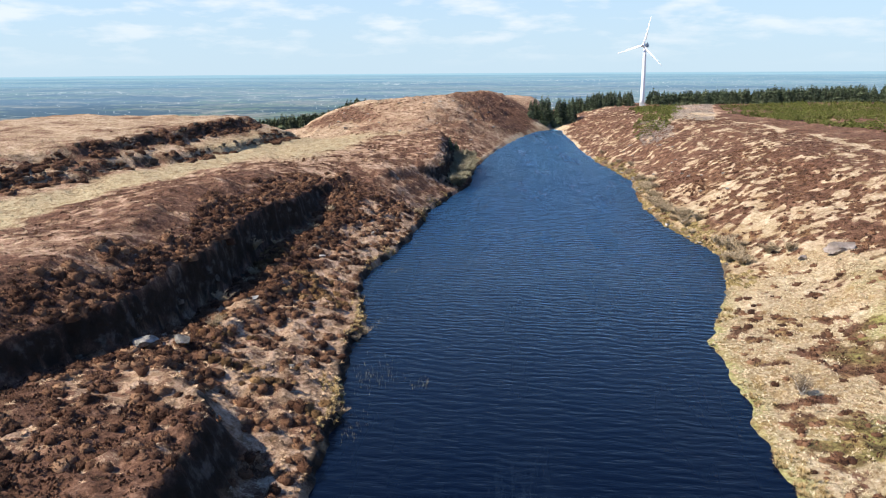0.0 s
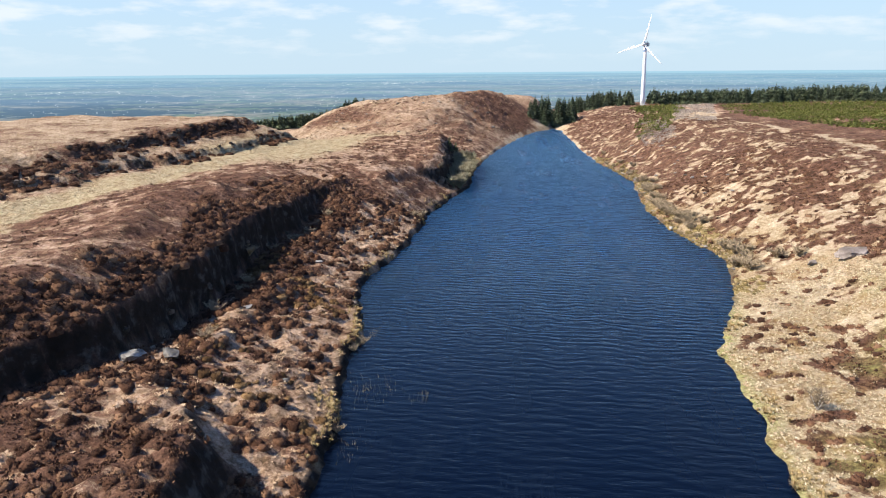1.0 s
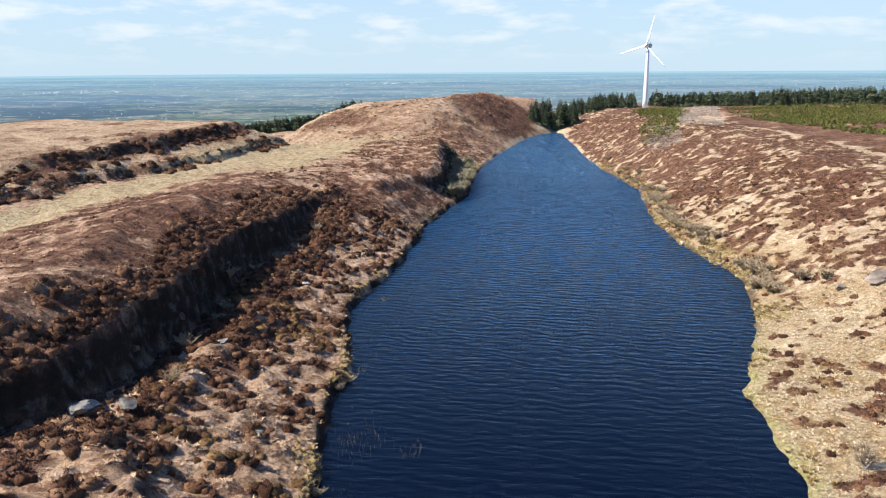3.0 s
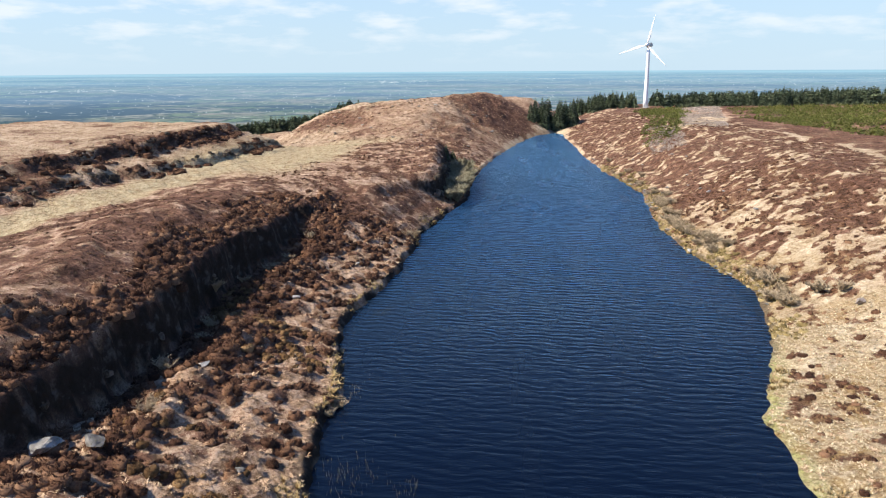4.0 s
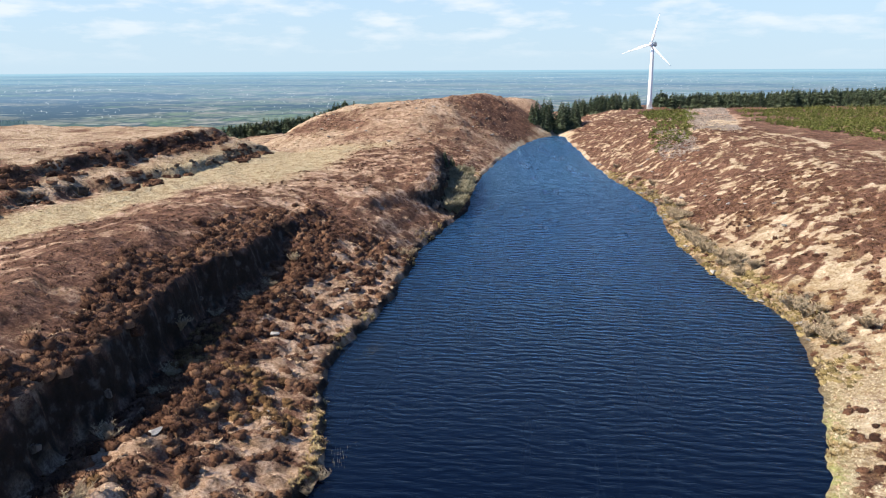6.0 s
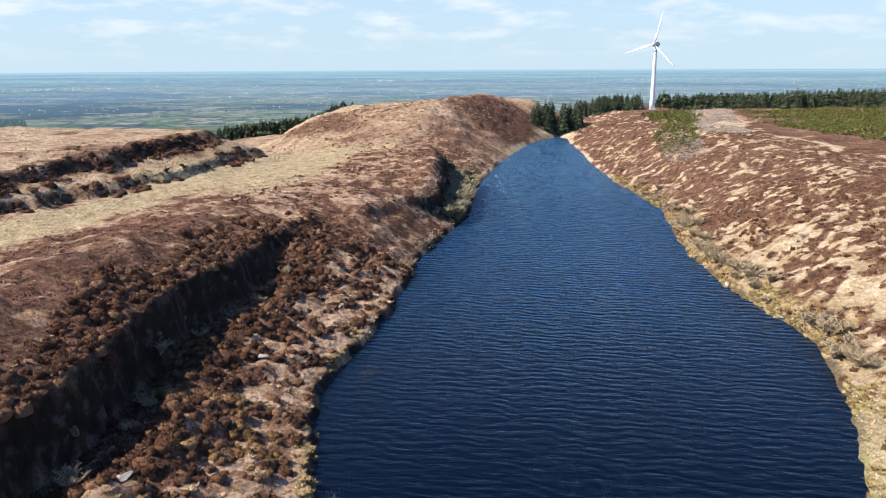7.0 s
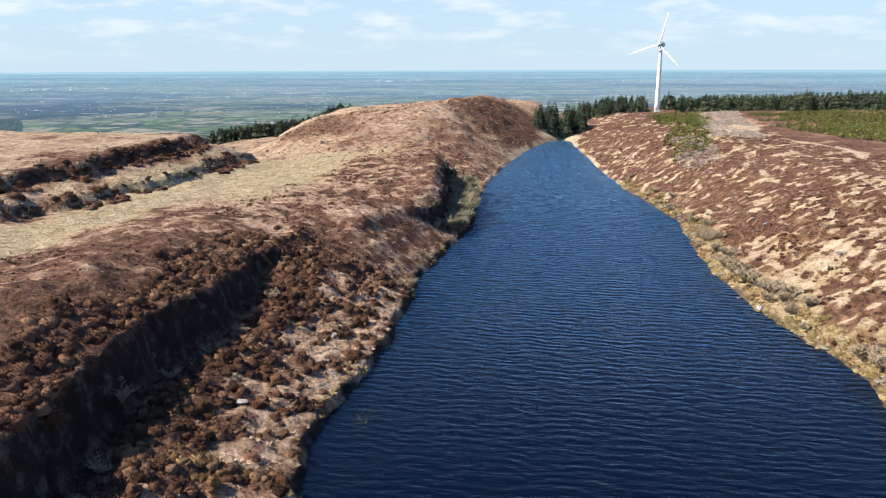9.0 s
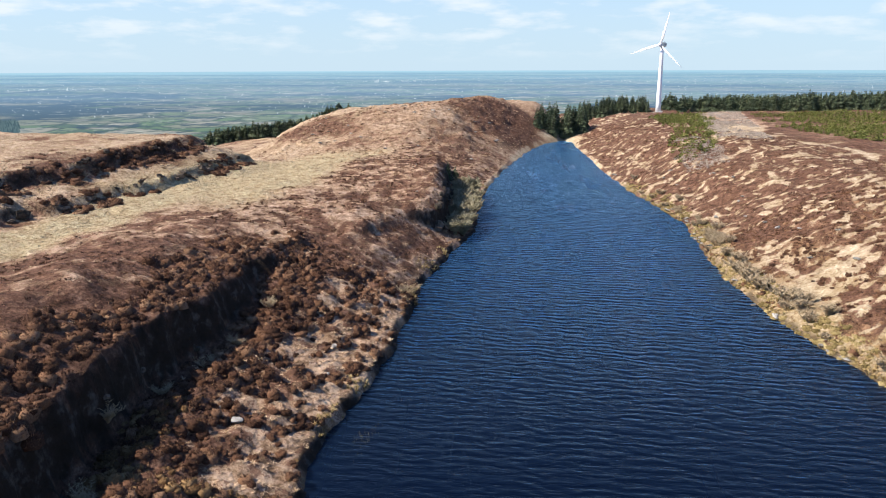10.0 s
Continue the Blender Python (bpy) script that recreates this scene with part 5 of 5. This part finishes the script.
def plantation():
    R = TREE_RNG
    for k in range(24):
        x, y = R.uniform(9, 29), R.uniform(447, 468)
        conifer(x, y, R.uniform(11, 17), "dark green spruce at the head of the lake", "spruces at the lake head")
    for k in range(15):
        x, y = R.uniform(0, 13), R.uniform(440, 464)
        conifer(x, y, R.uniform(7, 13), "dark green spruce on the bank by the lake head", "spruces at the lake head")
    for k in range(62):
        x, y = R.uniform(30, 76), R.uniform(525, 590)
        conifer(x, y, R.uniform(8.5, 11.5), "dark green spruce in a plantation beyond the lake", "spruces beyond the lake")
    for k in range(150):
        f = (k + R.uniform(-0.4, 0.4)) / 150
        x, y = 92 + 190 * f + R.uniform(-3, 3), 565 - 150 * f + R.uniform(-9, 9)
        conifer(x, y, R.uniform(7.8, 11.5) * (1.25 if R.random() < 0.08 else 1), "dark green pine in the long plantation edge", "pines of the plantation edge", (3, 4, 0))
    for k in range(44):
        f = k / 44
        x, y = -116 - 74 * f + R.uniform(-3, 3), 482 - 8 * f + R.uniform(-7, 7)
        conifer(x, y, R.uniform(7, 11.5), "dark green conifer in a belt below the moor", "conifers below the moor", (3, 4, 1))
    conifer(-24.2, 252, 5.0, "small dark evergreen growing in a lakeside cliff", "")
    conifer(-23.8, 270, 7.0, "small dark evergreen growing in a lakeside cliff", "")


plantation()


def plantation_depth():
    """The rows behind the plantation's edge, past counting."""
    tpl = []
    for a, b in CONIFERS:
        co, tri = np.empty(len(b.vertices) * 3, np.float32), np.empty(len(b.polygons) * 3, np.int32)
        b.vertices.foreach_get("co", co)
        b.polygons.foreach_get("vertices", tri)
        tpl.append((co.reshape(-1, 3).astype(float), tri.reshape(-1, 3)))
    rng = np.random.default_rng(67)
    f = rng.random(420)
    x, y = 92 + 200 * f + rng.uniform(2, 40, 420), 567 - 150 * f + rng.uniform(6, 60, 420)
    h = rng.uniform(8, 11, 420)
    scatter("plantation", tpl, np.stack((x, y, surface(x, y) - 0.1), 1), np.stack((h, h), 1), NEEDLE, "dense dark conifer plantation behind its edge", "trees", 21)


plantation_depth()


def belt_depth():
    """The rows behind the conifer belt below the moor."""
    tpl = []
    for a, b in CONIFERS[3:]:
        co, tri = np.empty(len(b.vertices) * 3, np.float32), np.empty(len(b.polygons) * 3, np.int32)
        b.vertices.foreach_get("co", co)
        b.polygons.foreach_get("vertices", tri)
        tpl.append((co.reshape(-1, 3).astype(float), tri.reshape(-1, 3)))
    rng = np.random.default_rng(77)
    f = rng.random(150)
    x, y = -114 - 78 * f + rng.uniform(-5, 5, 150), 484 - 8 * f + rng.uniform(-4, 22, 150)
    h = rng.uniform(6.5, 10.0, 150)
    scatter("conifer_belt", tpl, np.stack((x, y, surface(x, y) - 0.1), 1), np.stack((h * 1.2, h), 1), NEEDLE, "dense rows of a conifer belt below the moor", "trees", 22)


belt_depth()


def young_template(seed):
    rng = np.random.default_rng(seed)
    vs, fs = [], []
    for k in range(3):
        f = k / 2
        for a in range(4):
            t = (a + rng.random()) / 4 * 6.283
            ln = 0.46 * (1 - f * 0.75) * (0.7 + 0.6 * rng.random())
            spray(vs, fs, np.array((0, 0, 0.08 + 0.72 * f)), np.array((math.cos(t), math.sin(t), 0)), ln, ln * 0.5, -ln * (0.5 + 0.5 * f))
    return np.array(vs), np.array(fs)


def young_pines():
    tpl = [young_template(500 + k) for k in range(4)]
    x, y, r = jittered(46, 290, 225, 480, 2.3, 61)
    n = fbm(x / 22.0, y / 22.0, 95, 3)
    near = (np.abs(x - 54 - 0.164 * (y - 305)) / (7.5 + 0.03 * np.abs(y - 305)) + 1.6 * (n - 0.5) < 1) & (y > 288 + 30 * (n - 0.5)) & (y < 500)
    u = x - 84 - 0.2 * (y - 309)
    wide = (u > -14 * smooth(310, 250, y)) & (y > np.interp(x, (90, 98, 106, 114, 130), (350, 322, 262, 234, 226)) + 26 * (n - 0.5)) & (y < 500 - 0.35 * (x - 90)) & (n + 0.25 * smooth(0, 40, u) > 0.50)
    m = (near | wide) & (r < 0.85)
    x, y = x[m], y[m]
    h = 1.1 + 1.6 * r[m] ** 1.5
    scatter("young_pines", tpl, np.stack((x, y, surface(x, y) - 0.1), 1), np.stack((h * 1.1, h), 1), PINE, "yellow-green young pines planted on the moor", "trees", 9)


young_pines()


def dead_brush():
    """Grey dead brushwood in the clearings between the young pines."""
    x, y, r = jittered(44, 140, 262, 520, 1.25, 63)
    n = fbm(x / 9.0, y / 9.0, 97, 3)
    mid = 70 + 0.19 * (y - 309)
    strip = (np.abs(x - mid) < 8 + 0.025 * (y - 306)) & (y > 303)
    low = np.hypot((x - 53 - 0.06 * (y - 300)) / 6.5, (y - 300) / 36) < 1
    m = (strip | low) & (n + 0.2 * (r - 0.5) > 0.42)
    w = 0.5 + 0.7 * r[m]
    scatter("dead_brush", [sprigs(520 + k, 26, 0.09, 0.6) for k in range(5)], np.stack((x[m], y[m], surface(x[m], y[m]) - 0.05), 1), np.stack((w, w * 0.9), 1), BRUSH, "pale grey dead brushwood in moor clearings", "brushwood", 65)


dead_brush()


# ---- wind turbine ----
def lathe(profile, segs=32):
    bm = bmesh.new()
    rings = []
    for r, z in profile:
        rings.append([bm.verts.new((r * math.cos(2 * math.pi * s / segs), r * math.sin(2 * math.pi * s / segs), z)) for s in range(segs)])
    for a, b in zip(rings[:-1], rings[1:]):
        for s in range(segs):
            bm.faces.new((a[s], a[(s + 1) % segs], b[(s + 1) % segs], b[s])).smooth = True
    bm.faces.new(rings[0][::-1])
    bm.faces.new(rings[-1])
    return bm


def box_bm(sx, sy, sz, bevel=0.05, at_=(0, 0, 0)):
    bm = bmesh.new()
    bmesh.ops.create_cube(bm, size=1.0)
    for v in bm.verts:
        v.co = Vector((v.co.x * sx, v.co.y * sy, v.co.z * sz)) + Vector(at_)
    bmesh.ops.bevel(bm, geom=bm.edges[:], offset=bevel, segments=2, affect="EDGES")
    return bm


def blade_bm(length):
    """A tapered, twisted blade along +z."""
    bm = bmesh.new()
    rings = []
    for k in range(13):
        f = k / 12
        chord = 0.9 if k == 0 else (0.9 + (1.5 - 0.9) * smooth(0.0, 0.2, f) if f < 0.2 else 1.4 * (1 - (f - 0.2) / 0.8) ** 0.9 + 0.18)
        thick = 0.9 if k == 0 else chord * (0.5 - 0.3 * float(smooth(0, 0.25, f)))
        tw = radians(22 * (1 - f) ** 2)
        ring = []
        for s in range(12):
            t = 2 * math.pi * s / 12
            px, py = chord * 0.5 * math.cos(t) + 0.15 * chord * float(smooth(0, .2, f)), thick * 0.5 * math.sin(t)
            ring.append(bm.verts.new((px * math.cos(tw) - py * math.sin(tw), px * math.sin(tw) + py * math.cos(tw), 0.8 + f * (length - 0.8))))
        rings.append(ring)
    for a, b in zip(rings[:-1], rings[1:]):
        for s in range(12):
            bm.faces.new((a[s], a[(s + 1) % 12], b[(s + 1) % 12], b[s])).smooth = True
    bm.faces.new(rings[0][::-1])
    bm.faces.new(rings[-1])
    return bm


def wind_turbine(x, y, hub=42.4, reach=20.0, yaw=-30.0):
    z = at(x, y)
    ob = thing("wind_turbine", x, y, z - 0.3, "white three-bladed wind turbine on a concrete foundation", "wind turbine", yaw=yaw)
    part("foundation", lathe([(3.6, 0), (3.6, 0.5), (2.6, 0.75)]), CONCRETE, ob, "grey concrete foundation")
    tower = part("tower", lathe([(1.62, 0.7), (1.55, 6), (1.38, 20), (1.12, 36), (1.0, hub - 1.3)]), WHITE, ob)
    part("door", box_bm(0.9, 0.12, 2.1, 0.03, (0, -1.62, 2.6)), GREY, tower, "grey tower door")
    part("steps", box_bm(1.2, 1.6, 1.4, 0.05, (2.4, -0.6, 1.0)), GREY, ob, "grey steel entry steps")
    nac = box_bm(2.5, 7.2, 2.7, 0.45, (0, 0.9, hub))
    nacelle = part("nacelle", nac, GREY, ob, "pale grey nacelle housing")
    part("vane", box_bm(0.12, 0.9, 0.9, 0.03, (0, 3.6, hub + 1.7)), GREY, nacelle)
    hub_bm = lathe([(1.15, 0.0), (1.25, 0.9), (1.0, 1.8), (0.45, 2.4), (0.05, 2.55)], 24)
    bmesh.ops.transform(hub_bm, matrix=pose(0, -2.6, hub, 90, 0, 0), verts=hub_bm.verts)
    rotor = part("rotor_hub", hub_bm, WHITE, ob)
    for ang in (104, 344, 224):
        bm = blade_bm(reach)
        bmesh.ops.transform(bm, matrix=Matrix.Translation((0, -3.6, hub)) @ Matrix.Rotation(radians(ang - 90), 4, "Y"), verts=bm.verts)
        part("blade", bm, WHITE, rotor)


wind_turbine(80.2, 542.0)


# ---- far houses ----
def far_houses():
    """White farms and a town on the lowland, at the scale of the distance."""
    rng = np.random.default_rng(71)
    m, N, L, B = material("far_walls_glow")
    # walls emit a flat pale colour in place of daylight on them
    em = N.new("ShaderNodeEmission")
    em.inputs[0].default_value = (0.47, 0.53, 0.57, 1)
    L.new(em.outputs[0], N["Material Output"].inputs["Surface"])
    vs, fs, k = [], [], 0
    spots = []
    for _ in range(900):
        spots.append((radians(rng.uniform(-46, 34)), math.exp(rng.uniform(math.log(3.2), math.log(15))), 1.0))
    for a0, r0, n in ((-10.5, 9.5, 70), (-8, 10.5, 50), (2, 11.5, 60), (-33, 7.4, 40), (8, 9.5, 30)):
        for _ in range(n):
            spots.append((radians(a0 + rng.normal() * 1.6), r0 * (1 + rng.normal() * 0.03), 1.7))
    for a, R, big in spots:
        R *= 1000
        r = R if R < 1500 else 1500 + 3300 * (1 - 1500 / R)
        s = r / R
        z = 38 - 200 * s
        w, d, h = (rng.uniform(4, 9) * big * s * min(1, R / 9000), rng.uniform(6, 9) * s, rng.uniform(1.0, 2.2) * s)
        c = np.array((r * math.sin(a), r * math.cos(a), z))
        e, g = np.array((math.cos(a), -math.sin(a), 0)), np.array((math.sin(a), math.cos(a), 0))
        p = [c + e * w * i / 2 + g * d * j / 2 + np.array((0, 0, q)) for q in (-1, h) for i, j in ((-1, -1), (1, -1), (1, 1), (-1, 1))]
        vs += p + [c - e * w / 2 + np.array((0, 0, h * 1.6)), c + e * w / 2 + np.array((0, 0, h * 1.6))]
        fs += [(k, k + 1, k + 5), (k, k + 5, k + 4), (k + 1, k + 2, k + 6), (k + 1, k + 6, k + 5), (k + 3, k, k + 4), (k + 3, k + 4, k + 7),
               (k + 4, k + 5, k + 9), (k + 4, k + 9, k + 8), (k + 5, k + 6, k + 9), (k + 7, k + 4, k + 8)]
        k += 10
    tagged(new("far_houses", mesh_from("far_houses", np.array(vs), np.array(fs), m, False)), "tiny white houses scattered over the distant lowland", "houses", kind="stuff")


far_houses()


def shelter_wood():
    """A dark block of forestry among the nearest lowland fields."""
    rng = np.random.default_rng(83)
    m, N, L, B = material("far_forestry")
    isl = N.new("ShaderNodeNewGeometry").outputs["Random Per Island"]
    # tree tones have the haze painted in and glow by themselves
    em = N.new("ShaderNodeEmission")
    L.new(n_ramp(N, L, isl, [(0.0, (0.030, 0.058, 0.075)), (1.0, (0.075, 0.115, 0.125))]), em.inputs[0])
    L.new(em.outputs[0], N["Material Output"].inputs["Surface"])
    vs, fs, k = [], [], 0
    for _ in range(1500):
        a, R = radians(rng.uniform(-43, -35.6)), rng.uniform(2650, 3150)
        r = 1500 + 3300 * (1 - 1500 / R)
        s = r / R
        h, w = rng.uniform(13, 20) * s, rng.uniform(4, 7) * s
        c = np.array((r * math.sin(a), r * math.cos(a), 38 - 200 * s))
        vs += [c + np.array((math.cos(q) * w, math.sin(q) * w, -1)) for q in (0, 1.57, 3.14, 4.71)] + [c + np.array((0, 0, h))]
        fs += [(k, k + 1, k + 4), (k + 1, k + 2, k + 4), (k + 2, k + 3, k + 4), (k + 3, k, k + 4)]
        k += 5
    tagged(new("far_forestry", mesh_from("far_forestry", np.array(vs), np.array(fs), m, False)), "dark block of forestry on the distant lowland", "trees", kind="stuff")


shelter_wood()
